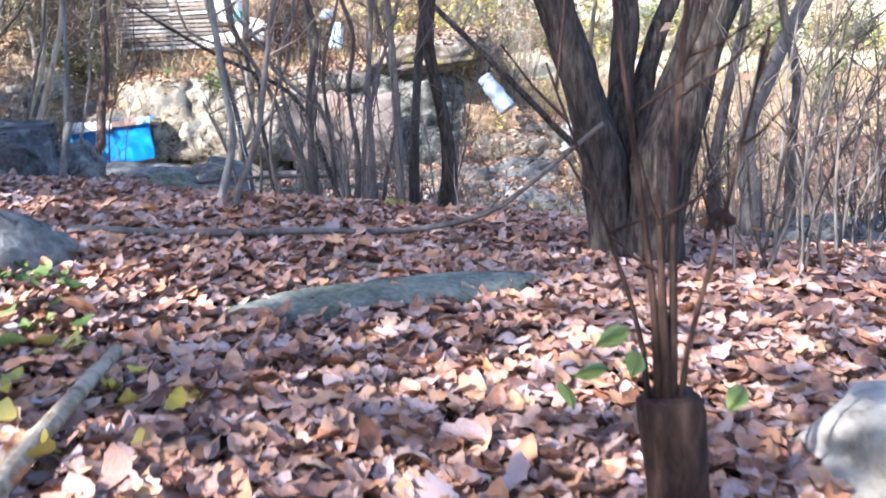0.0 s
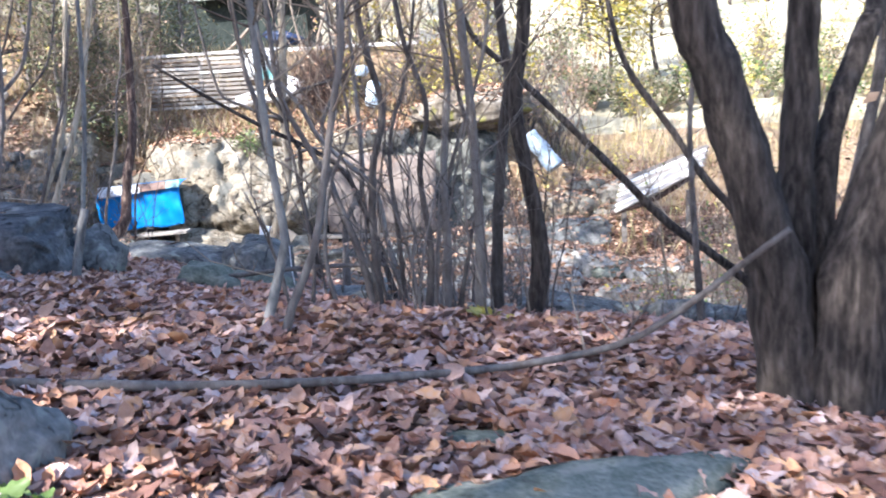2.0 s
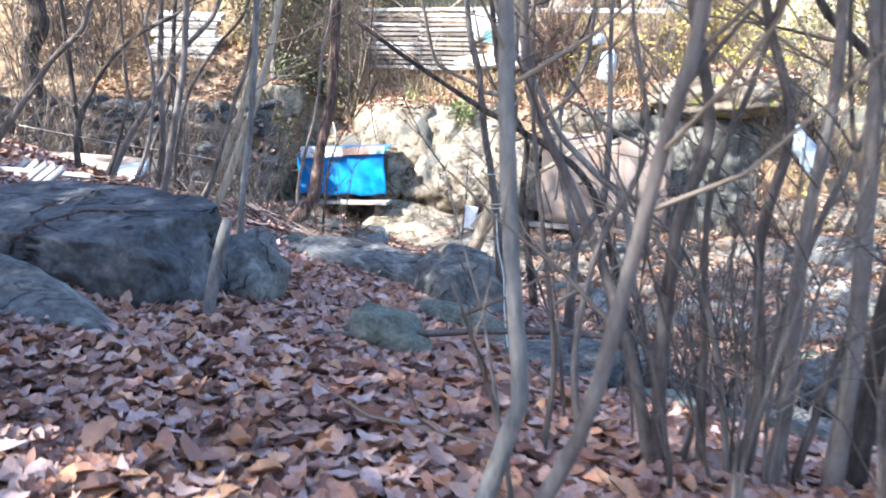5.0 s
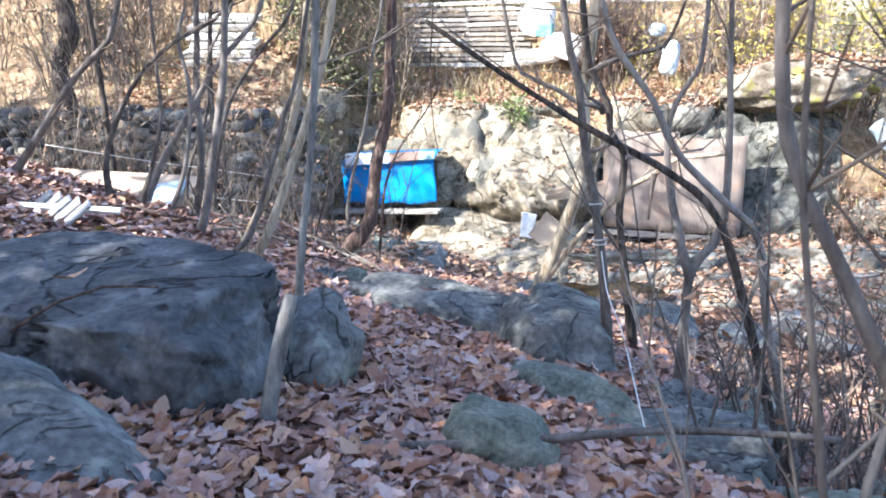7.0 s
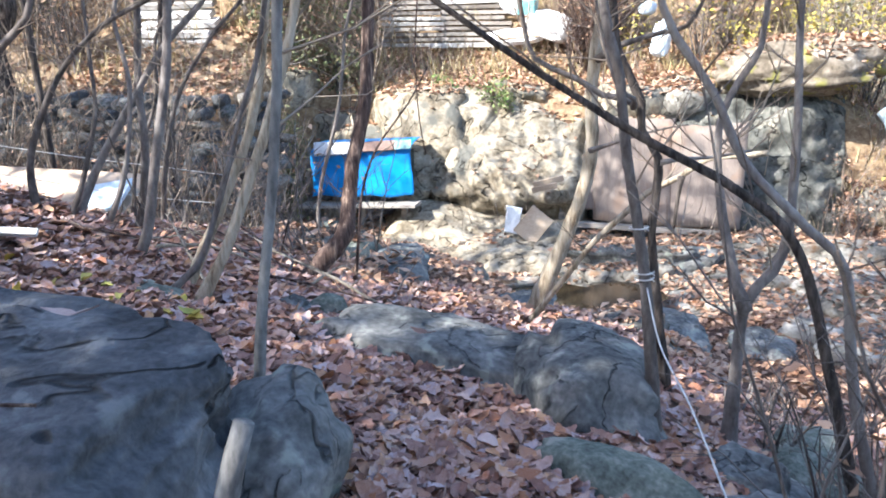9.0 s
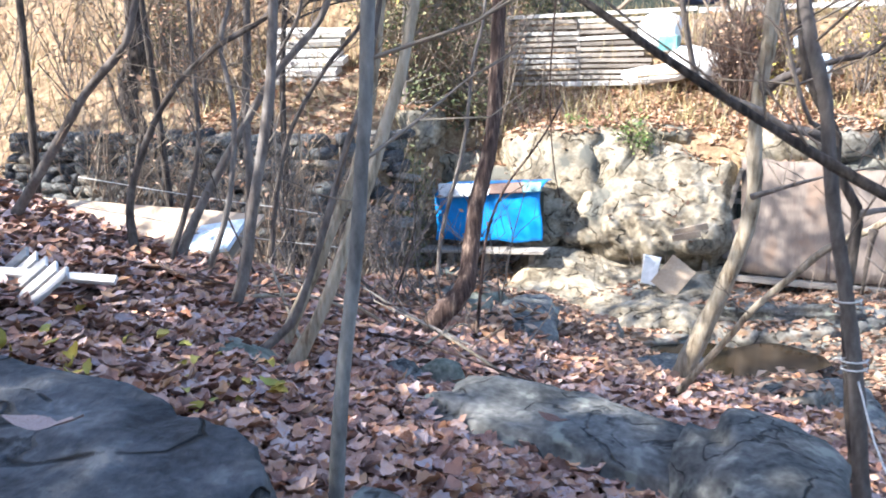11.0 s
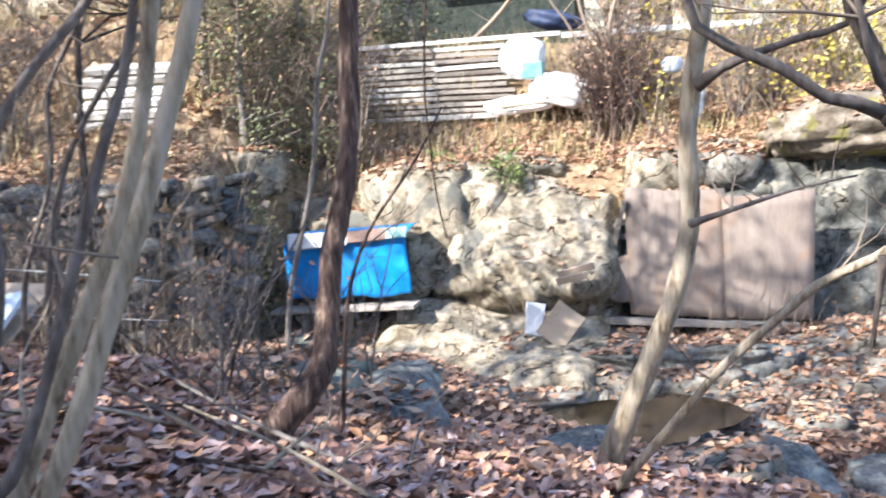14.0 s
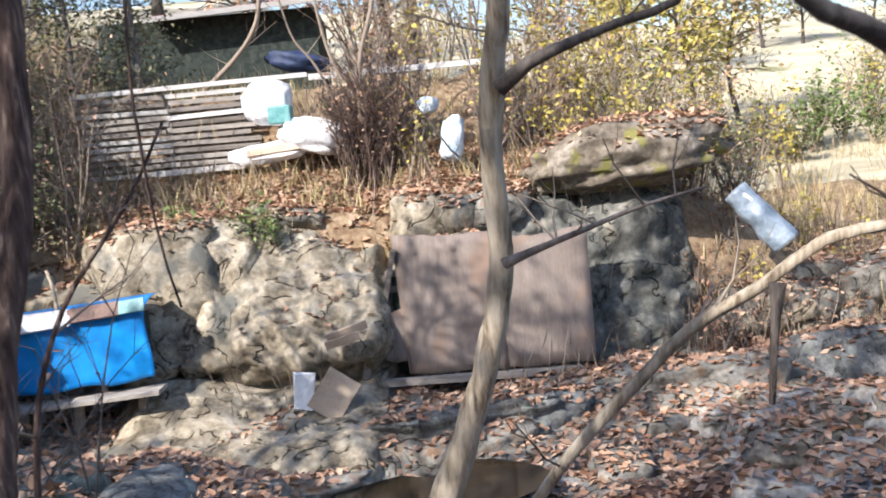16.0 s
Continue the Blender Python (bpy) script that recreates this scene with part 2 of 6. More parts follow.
M_WATER = bpy.data.materials.new("stream_water")
M_WATER.use_nodes = True
wb = M_WATER.node_tree.nodes["Principled BSDF"]
wb.inputs["Base Color"].default_value = (0.03, 0.022, 0.012, 1)
wb.inputs["Roughness"].default_value = 0.08
wave = M_WATER.node_tree.nodes.new("ShaderNodeTexNoise")
wave.inputs["Scale"].default_value = 5
rip = M_WATER.node_tree.nodes.new("ShaderNodeBump")
rip.inputs["Strength"].default_value, rip.inputs["Distance"].default_value = 0.12, 0.02
M_WATER.node_tree.links.new(wave.outputs["Fac"], rip.inputs["Height"])
M_WATER.node_tree.links.new(rip.outputs[0], wb.inputs["Normal"])


# ---- building helpers ----
rng = np.random.default_rng(7)


class Geo:
    """Vertices and faces of one mesh in the making."""

    def __init__(self):
        self.v, self.f = [], []

    def tube(self, pts, r0, r1, sides=8, step=0.12, knots=0.0, seed=0, cap=True, flare=0.0):
        P = [Vector(p) for p in pts]
        P = [P[0] * 2 - P[1]] + P + [P[-1] * 2 - P[-2]]
        line = []
        for i in range(1, len(P) - 2):
            a, b, c, d = P[i - 1:i + 3]
            n = max(1, int((c - b).length / step))
            for k in range(n):
                t = k / n
                line.append(0.5 * ((2 * b) + (c - a) * t + (2 * a - 5 * b + 4 * c - d) * t * t + (3 * b - a - 3 * c + d) * t ** 3))
        line.append(P[-2])
        n, base = len(line), len(self.v)
        for i, p in enumerate(line):
            d = (line[min(i + 1, n - 1)] - line[max(i - 1, 0)]).normalized()
            side = d.cross(Vector((0.31, 0.95, 0.05))).normalized()
            up = side.cross(d)
            s = i / max(1, n - 1)
            r = r0 + (r1 - r0) * s
            r *= 1 + flare * max(0.0, 1 - s * 4) ** 2
            for k in range(sides):
                a = 2 * math.pi * k / sides
                o = side * math.cos(a) + up * math.sin(a)
                w = 1 + knots * noise.noise(p * 5 + o * 1.7 + Vector((seed * 3.1, 0, seed))) if knots else 1
                self.v.append(p + o * r * w)
        for i in range(n - 1):
            for k in range(sides):
                a, b = base + i * sides + k, base + i * sides + (k + 1) % sides
                self.f.append((a, b, b + sides, a + sides))
        if cap:
            self.f.append(tuple(base + k for k in reversed(range(sides))))
            self.f.append(tuple(base + (n - 1) * sides + k for k in range(sides)))
        return line

    def box(self, m, sx, sy, sz, jitter=0.0):
        base = len(self.v)
        for z in (-1, 1):
            for x, y in ((-1, -1), (1, -1), (1, 1), (-1, 1)):
                p = Vector((x * sx / 2, y * sy / 2, z * sz / 2))
                p += Vector((random.uniform(-1, 1), random.uniform(-1, 1), random.uniform(-1, 1))) * jitter
                self.v.append(m @ p)
        b = base
        self.f += [(b, b + 3, b + 2, b + 1), (b + 4, b + 5, b + 6, b + 7), (b, b + 1, b + 5, b + 4), (b + 1, b + 2, b + 6, b + 5),
                   (b + 2, b + 3, b + 7, b + 6), (b + 3, b, b + 4, b + 7)]

    def mesh(self, name, mat, smooth=True):
        me = bpy.data.meshes.new(name)
        me.from_pydata([tuple(p) for p in self.v], [], self.f)
        me.materials.append(mat)
        if smooth:
            me.polygons.foreach_set("use_smooth", [True] * len(me.polygons))
        me.update()
        return me


def part(name, geo, mat, parent=None, label="", smooth=True):
    ob = new(name, geo.mesh(name, mat, smooth) if isinstance(geo, Geo) else geo)
    if parent is not None:
        ob.parent = parent
    if label:
        ob["label"] = label
    return ob


def soften(ob, width=0.006, segments=2):
    b = ob.modifiers.new("bevel", "BEVEL")
    b.width, b.segments, b.limit_method = width, segments, "ANGLE"
    return ob


def plus(v, k):
    """A soft max(v, 0)."""
    return k * np.log1p(np.exp(np.clip(v / k, -40, 40)))


def step(a, b, v):
    t = np.clip((np.asarray(v, float) - a) / (b - a), 0, 1)
    return t * t * (3 - 2 * t)


# ---- the ground: a leafy bank falling to a stream, and a rocky bank beyond ----
def height(x, y):
    x, y = np.asarray(x, float), np.asarray(y, float)
    xc = np.clip(x, -9.5, 4.0)
    yc = 22 - plus(22 - (4.8 + plus(y - 4.8, 0.5)), 0.5)
    z = 0.7414 - 0.0905 * xc - 0.0674 * yc + 0.0096 * xc * xc - 0.0031 * xc * yc - 0.0074 * yc * yc
    z = z - 0.5 * step(-2.3, -1.0, x) * step(8.5, 10.0, y)
    z = -2.35 + plus(z + 2.35, 0.12)
    z = z + 0.06 * np.clip(-1 - y, 0, 60)
    z = z - 0.8 * step(12.4, 14.0, y) * step(-6.3, -8.0, x)
    foot = 19.3 + 0.1 * np.clip(x + 5, 0, 8) - 1.7 * step(-8.5, -9.7, x)
    u = y - foot
    right = step(-0.5, 2.5, x)
    left = step(-8.5, -9.9, x)
    near_wall = 1.1 * left
    far = 0.38 * step(0, 1.4, u) + (2.07 - 1.2 * right) * step(2.2 - near_wall, 3.2 - near_wall, u)
    far = far + (0.34 - 0.2 * right + 0.12 * left) * np.clip(u - 2.8 + near_wall, 0, 2.4 + near_wall)
    soft = step(-6.2, -4.6, x)
    far = far + 1.2 * ((1 - soft) * step(5.15, 5.35, u) + soft * step(4.2, 7.5, u)) * step(2.5, -2.0, x)
    far = far + np.clip(u - 6, 0, 26) * (0.02 + 0.10 * left) + 0.19 * plus(u - 11, 1.5) * step(90, 20, u * 0.5) * (1 - 0.5 * left)
    z = np.where(u > 0, np.maximum(z, -2.35 + far), z)
    bump = 0.05 * np.sin(x * 1.9 + 0.6 * np.sin(y * 1.3)) * np.cos(y * 1.6 + 0.4) + 0.025 * np.sin(x * 4.3 + y * 2.1) * np.sin(y * 5.1 - x)
    z = z - 0.42 * np.exp(-((x + 3.45) / 1.1) ** 4 - ((y - 18.2) / 1.2) ** 4)
    z = z + 0.12 * np.exp(-((x + 0.4) / 1.6) ** 4 - ((y - 6.8) / 1.0) ** 4)
    return z + bump * (0.5 + 0.9 * step(11, 20, y))


def warped(lo, hi, fine, out):
    core = list(np.arange(lo, hi + fine / 2, fine))
    s, a, b = fine, [], []
    p, q = core[0], core[-1]
    while p > -out or q < out:
        s *= 1.22
        p, q = p - s, q + s
        a.insert(0, p)
        b.append(q)
    return np.array(a + core + b)


def build_ground():
    xs, ys = warped(-15, 8, 0.14, 1500), warped(-2, 28, 0.14, 1500)
    X, Y = np.meshgrid(xs, ys)
    Z = height(X, Y)
    rough = np.array([noise.fractal(Vector((a * 0.9, b * 0.9, 3.3)), 0.8, 2.1, 5) if -16 < a < 9 and 9 < b < 29 else 0.0
                      for a, b in zip(X.ravel(), Y.ravel())]).reshape(X.shape)
    Z = Z + rough * 0.16 * step(11, 18, Y)
    nx, ny = len(xs), len(ys)
    me = bpy.data.meshes.new("ground")
    v = np.stack([X, Y, Z], -1).reshape(-1, 3)
    i, j = np.meshgrid(np.arange(nx - 1), np.arange(ny - 1))
    a = (j * nx + i).ravel()
    f = np.stack([a, a + 1, a + nx + 1, a + nx], 1)
    me.from_pydata(v.tolist(), [], f.tolist())
    for m in (M_SOIL, M_SHELF, M_FIELD, M_BANK):
        me.materials.append(m)
    cy, cx = v[f].mean(1)[:, 1], v[f].mean(1)[:, 0]
    foot = 19.3 + 0.1 * np.clip(cx + 5, 0, 8) - 1.7 * step(-8.5, -9.7, cx)
    k = np.where((cy > foot - 1.4) & (cy < foot + 3.3) & (cx > -9) & (cx < 0.2), 1, 0)
    k = np.where((cy >= foot + 2.6) | ((cx < -9) & (cy > foot + 1.5)), 3, k)
    k = np.where((cy > 30) | (np.abs(cx) > 40), 2, k)
    me.polygons.foreach_set("material_index", k.astype(np.int32))
    me.polygons.foreach_set("use_smooth", np.ones(len(f), bool))
    me.update()
    return tagged(new("ground", me), "leaf-covered bank falling to a rocky stream bed", "ground", kind="structure")


ground = build_ground()


def H(x, y):
    return float(height(x, y))


# ---- rocks ----
def rock_mesh(mat, seed, detail=3, rough=0.28, flat=0.0, blocky=0.0, size=(1, 1, 1)):
    bm = bmesh.new()
    bmesh.ops.create_icosphere(bm, subdivisions=detail, radius=1)
    off = Vector((seed * 7.3, seed * 1.7, seed * 3.9))
    for v in bm.verts:
        p = v.co.copy()
        if blocky:
            q = Vector([math.copysign(abs(c) ** (1 - blocky * 0.55), c) for c in p])
            p = q
        n = noise.fractal(v.co * 0.9 + off, 0.9, 2.0, 3) * rough + noise.fractal(v.co * 3.1 + off, 0.8, 2.1, 5) * rough * 0.34
        crack = abs(noise.noise(v.co * 1.7 + off * 1.3))
        crack = -0.42 * rough * math.exp(-(crack / 0.045) ** 2) * (0.5 + 0.5 * noise.noise(v.co * 1.1 - off))
        v.co = p * (1 + n + crack)
        if flat and v.co.z > 1 - flat:
            v.co.z = 1 - flat + (v.co.z - 1 + flat) * 0.25
    for v in bm.verts:
        v.co = Vector((v.co.x * size[0], v.co.y * size[1], v.co.z * size[2])) 
        v.co += v.co.normalized() * 0.02 * noise.fractal(v.co * 6 + off, 0.9, 2.1, 3)
    me = bpy.data.meshes.new("rock")
    bm.to_mesh(me)
    bm.free()
    me.materials.append(mat)
    me.polygons.foreach_set("use_smooth", [True] * len(me.polygons))
    return me


def rock(name, mat, at, size, turn=(0, 0, 0), seed=1, label="", detail=4, rough=0.28, flat=0.0, blocky=0.0, category="rock", group=""):
    ob = new(name, rock_mesh(mat, seed, detail, rough, flat, blocky, size))
    ob.matrix_world = pose(*at, *turn)
    return tagged(ob, label, category, group)


rock("boulder", M_BOULDER, (-4.42, 8.42, 0.16), (1.0, 0.6, 0.55), (4, 0, -8), 3, "large smooth dark grey boulder beside the leafy path", 6, 0.17, 0.12, 0.85, "boulder")
rock("boulder", M_ROCK, (-3.47, 8.82, 0.14), (0.23, 0.33, 0.3), (0, 16, 20), 9, "grey boulder with pale lichen leaning on a larger one", 4, 0.22, 0, 0.3, "boulder")
rock("flat_rock", M_MOSS, (-0.42, 4.27, 0.245), (0.84, 0.27, 0.12), (2, 3, 30), 4, "flat greenish rock slab sunk in fallen leaves", 4, 0.25, 0.2)
rock("flat_rock", M_MOSS, (-0.46, 4.88, 0.2), (0.2, 0.13, 0.08), (0, 0, 8), 6, "small flat greenish rock among fallen leaves", 3, 0.25, 0.2)
rock("rock", M_ROCK, (-2.1, 4.25, 0.47), (0.42, 0.36, 0.26), (0, 5, 20), 5, "rounded grey rock half sunk in the leafy slope", 4, 0.2)
rock("rock", M_PALEROCK, (1.2, 2.85, 0.14), (0.34, 0.38, 0.27), (0, 0, 30), 7, "pale lichened rock in the leaves", 4, 0.22, 0.1)
rock("rock", M_ROCK, (-3.72, 7.3, 0.36), (0.85, 0.25, 0.18), (4, 14, -25), 8, "pale grey rock with lichen patches on the bank", 4, 0.3, 0.1)
rock("rock", M_MOSS, (-4.0, 6.95, 0.5), (0.5, 0.3, 0.16), (0, 0, -20), 11, "flat mossy rock on the bank", 3, 0.25, 0.2)
rock("rock", M_BOULDER, (-3.3, 6.1, 0.42), (0.26, 0.2, 0.16), (0, 0, 10), 12, "small dark rock among leaves", 3, 0.25)
rock("rock", M_MOSS, (-2.44, 8.35, 0.05), (0.22, 0.18, 0.19), (0, 10, 15), 13, "grey-green angular rock in the path", 3, 0.25, 0, 0.6)
rock("flat_rock", M_MOSS, (-2.1, 6.8, 0.13), (0.2, 0.13, 0.06), (0, 0, 15), 14, "small flat pale rock among leaves", 3, 0.25, 0.1)
rock("flat_rock", M_MOSS, (-2.75, 7.05, 0.2), (0.2, 0.15, 0.06), (0, 0, -15), 15, "small flat grey rock among leaves", 3, 0.25, 0.1)
rock("rock_ledge", M_ROCK, (-3.45, 11.05, -0.43), (0.95, 0.34, 0.32), (6, 6, -4), 16, "long grey rock ledge across the path end", 5, 0.22, 0.12, 0.3)
rock("rock_ledge", M_ROCK, (-2.66, 10.85, -0.44), (0.38, 0.5, 0.42), (0, 14, 20), 17, "cracked pale grey rock at the drop", 4, 0.26, 0.1, 0.4)
rock("flat_rock", M_MOSS, (-2.34, 9.75, -0.31), (0.42, 0.2, 0.16), (0, 10, -22), 18, "smooth green-grey rock beside the path", 4, 0.2, 0.05)
rock("flat_rock", M_MOSS, (-2.05, 9.35, -0.36), (0.3, 0.2, 0.14), (0, 10, -22), 19, "low grey-green rock beside the path", 3, 0.2, 0.05)
rock("stone", M_MOSS, (-4.47, 11.75, -0.3), (0.14, 0.12, 0.11), (0, 0, 0), 21, "pale rounded stone by the ledge", 3, 0.2)
rock("stone", M_ROCK, (-4.63, 11.57, -0.24), (0.13, 0.11, 0.08), (0, 0, 0), 22, "grey stone in the leaves", 3, 0.2)
rock("stone", M_ROCK, (-4.35, 11.15, -0.36), (0.14, 0.1, 0.09), (0, 0, 0), 23, "grey stone in the leaves", 3, 0.2)
rock("stone", M_MOSS, (-5.25, 10.75, 0.03), (0.34, 0.22, 0.11), (0, 8, 0), 24, "mossy flat stone among yellow leaves", 3, 0.2, 0.1)
rock("stone", M_ROCK, (-4.3, 10.6, -0.25), (0.25, 0.13, 0.08), (0, 0, 30), 25, "grey flat stone in the leaves", 3, 0.2)

# stream-side rocks
random.seed(5)
for i in range(46):
    x = random.uniform(-6.5, 4.5)
    y = random.uniform(12.2 if x > -2 else 14.0, 19.2)
    if -5.0 < x < -1.8 and 16.4 < y < 19.6:
        continue
    s = random.uniform(0.14, 0.5) * (1.2 if x > -1 else 0.8)
    rock("stream_rock", random.choice((M_ROCK, M_SHELF, M_MOSS, M_SHELF)), (x, y, H(x, y) - s * 0.15), (s * random.uniform(1, 1.7), s, s * random.uniform(0.4, 0.75)),
         (random.uniform(-8, 8), random.uniform(-8, 8), random.uniform(0, 180)), 30 + i, "grey rock on the stream bank", 3, 0.3, 0.1, 0.4, group="rocks along the stream")
rock("bank_rock", M_ROCK, (0.7, 11.7, -1.5), (0.75, 0.5, 0.5), (0, 8, -8), 80, "grey cracked rock below the sapling thicket", 5, 0.4, 0.1, 0.6)
rock("bank_rock", M_ROCK, (1.9, 10.3, -1.2), (0.6, 0.5, 0.42), (0, 8, 10), 81, "grey rock below the bank edge", 5, 0.4, 0.1, 0.6)
rock("bank_rock", M_ROCK, (2.75, 7.3, -0.5), (0.55, 0.4, 0.35), (0, -4, 10), 82, "grey rock beside the tree roots", 4, 0.28, 0.1, 0.3)
rock("bank_rock", M_BOULDER, (4.2, 8.2, -0.6), (0.8, 0.5, 0.4), (0, 0, 30), 83, "dark rock on the bank", 4, 0.28, 0.1, 0.3)

def crag(name, mat, x0, x1, profile, seed, label, rough=0.13, tilt=None, nx=90, nz=70, fade=0.3):
    """A cracked face of living rock: a profile in (y, z) swept along x, weathered into blocks."""
    L = [0.0]
    for (a, b), (c, d) in zip(profile, profile[1:]):
        L.append(L[-1] + math.hypot(c - a, d - b))
    at = np.linspace(0, L[-1], nz)
    py, pz = np.interp(at, L, [p[0] for p in profile]), np.interp(at, L, [p[1] for p in profile])
    g = Geo()
    off = Vector((seed * 3.7, seed * 1.3, seed * 0.9))
    for i in range(nx + 1):
        s = i / nx
        edge = max(0.0, 1 - min(s, 1 - s) * (x1 - x0) / fade) ** 2
        for j in range(nz):
            p = Vector((x0 + (x1 - x0) * s, float(py[j]) + 0.45 * edge, float(pz[j])))
            if tilt:
                p.z += tilt(p.x, p.z)
            q = Vector((p.x * 0.8, p.y * 0.8, p.z * 1.15))
            n = noise.fractal(q * 1.1 + off, 0.8, 2.0, 4) * rough * 1.3
            dist, cells = noise.voronoi(q * 1.5 + off + Vector((0, 0, 1)) * noise.noise(q * 2 + off) * 0.3)
            n += (noise.noise(cells[0] * 3.3) * 0.75) * rough
            n -= rough * 0.75 * math.exp(-((dist[1] - dist[0]) / 0.07) ** 2) * (0.5 + noise.noise(q * 0.9 - off))
            n += noise.fractal(q * 6 + off, 0.9, 2.1, 4) * rough * 0.2
            j0, j1 = max(0, j - 1), min(nz - 1, j + 1)
            t = Vector((0, float(py[j1] - py[j0]), float(pz[j1] - pz[j0]))).normalized()
            p += Vector((0.25 * noise.noise(q * 2.3 - off), -t.z, t.y)) * n
            g.v.append(p)
    for i in range(nx):
        for j in range(nz - 1):
            a = i * nz + j
            g.f.append((a, a + nz, a + nz + 1, a + 1))
    g.f.append(tuple(range(nz)))
    g.f.append(tuple(nx * nz + j for j in reversed(range(nz))))
    return tagged(part(name, g, mat), label, "rock")


# the cliff beyond the stream
crag("cliff_rock", M_CLIFF, -7.3, -3.75, [(21.4, -2.1), (21.35, -1.72), (21.08, -1.52), (21.0, -1.34), (21.22, -0.9), (21.62, -0.35), (22.05, 0.12), (22.7, 0.42), (23.4, 0.3), (23.4, -2.0)], 91,
     "great buff cracked rock face beside the blue tarpaulin", 0.14, lambda x, z: -0.42 * float(step(-5.6, -4.0, x)) * float(step(-1.2, 0.0, z)))
crag("sloping_rock", M_CLIFF, -8.5, -3.9, [(19.35, -2.7), (19.4, -2.36), (19.8, -2.06), (20.3, -1.84), (20.75, -1.6), (20.98, -1.48), (21.3, -1.5), (21.3, -2.6)], 92,
     "smooth sloping buff-grey rock below the cliff crack", 0.07,
     lambda x, z: (-0.42 * float(step(-6.7, -7.3, x)) - 0.28 * float(step(-6.3, -5.2, x))) * float(step(-2.2, -1.55, z)))
# this face carries its shade in the darker material
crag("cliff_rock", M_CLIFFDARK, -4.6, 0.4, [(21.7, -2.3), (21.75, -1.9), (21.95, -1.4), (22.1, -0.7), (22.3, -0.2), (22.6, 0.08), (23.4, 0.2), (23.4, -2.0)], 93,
     "lichened rock face behind the plywood, darkened for shade", 0.2, fade=0.9)
rock("cliff_boulder", M_CLIFF, (-6.7, 22.1, -0.45), (1.0, 0.7, 0.8), (0, 0, 0), 92, "buff rock behind the tarpaulin", 4, 0.25, 0, 0.35, "boulder")
rock("overhanging_rock", M_OVER, (-0.42, 22.85, 0.64), (1.42, 0.95, 0.48), (-6, -3, -4), 95, "overhanging rock with a dark hollow beneath", 5, 0.26, 0.1, 0.3)
rock("ledge_rock", M_CLIFF, (-5.0, 22.55, 0.22), (0.42, 0.28, 0.16), (0, 5, 0), 96, "sunlit flat rock on the leafy ledge", 4, 0.25, 0.1, 0.4)
rock("ledge_rock", M_CLIFF, (-5.5, 22.7, 0.32), (0.22, 0.18, 0.14), (0, 5, 0), 97, "small sunlit rock on the leafy ledge", 3, 0.25, 0.1, 0.4)
random.seed(9)
for i in range(20):
    x = -8.4 + i * 0.5 + random.uniform(-0.15, 0.15)
    y = 20.1 + random.uniform(-0.5, 0.35) + 0.1 * max(0, x + 5)
    s = random.uniform(0.35, 0.62)
    if -8.5 < x < -4.0:
        continue
    rock("shelf_rock", random.choice((M_SHELF, M_SHELF, M_CLIFF)), (x, y, H(x, y) - (0.24 if -5.2 < x < -0.9 else 0.12)), (s * 1.3, s, s * 0.5), (random.uniform(-10, 5), random.uniform(-8, 8), random.uniform(-20, 20)),
         100 + i, "sloping rock shelf at the cliff foot", 4, 0.28, 0.12, 0.5, group="rock shelves at the cliff foot")

random.seed(31)
for i in range(34):
    x = -9.0 + i * 0.36 + random.uniform(-0.2, 0.2)
    y = 21.75 + random.uniform(-0.25, 0.5) + 0.1 * max(0, x + 5)
    if -6.4 < x < -4.1 or -4.0 < x < -1.3:
        y += 0.5
    if -2.2 < x < 1.0 or -6.8 < x < -3.6:
        continue
    s = random.uniform(0.3, 0.6)
    rock("cliff_rock", random.choice((M_CLIFF, M_SHELF, M_CLIFF)), (x, y, H(x, y) + random.uniform(-0.15, 0.1)), (s * 1.2, s, s * random.uniform(0.6, 1.0)),
         (random.uniform(-10, 5), random.uniform(-15, 15), random.uniform(-20, 20)), 150 + i, "weathered rock of the cliff face", 3, 0.3, 0.1, 0.5, group="rocks of the cliff face")

for x, y, z, s, seed in ((-3.0, 20.55, -2.34, (1.4, 0.7, 0.36), 192), (-0.4, 21.0, -2.3, (1.2, 0.7, 0.42), 193),
                         (1.6, 21.2, -2.2, (1.0, 0.6, 0.5), 194), (-5.0, 18.9, -2.4, (0.9, 0.5, 0.25), 195)):
    rock("rock_shelf", M_SHELF if seed % 2 else M_ROCK, (x, y, z), s, (-16, random.uniform(-5, 5), random.uniform(-8, 8)), seed, "broad sloping rock shelf below the cliff", 5, 0.32, 0.15, 0.5)

for x, y, s, seed in ((-3.75, 15.0, (0.55, 0.3, 0.14), 201), (-2.25, 16.2, (0.62, 0.45, 0.2), 202), (-5.35, 16.0, (0.75, 0.36, 0.16), 203), (-1.2, 17.2, (0.5, 0.4, 0.2), 204)):
    rock("stream_slab", M_ROCK, (x, y, H(x, y) - 0.05), s, (-4, 3, 12 * seed), seed, "low blue-grey rock slab among stream leaves", 4, 0.3, 0.1, 0.15, group="low slabs by the pool")

for x, y, s, seed in ((0.15, 18.6, (0.55, 0.4, 0.3), 211), (0.75, 19.1, (0.5, 0.35, 0.34), 212), (0.3, 19.7, (0.6, 0.3, 0.28), 213)):
    rock("stream_rock", M_CLIFF, (x, y, H(x, y) + 0.02), s, (-6, 4, 30 * seed), seed, "pale sunlit rock on the stream bank", 4, 0.3, 0.1, 0.4, group="pale rocks on the stream bank")

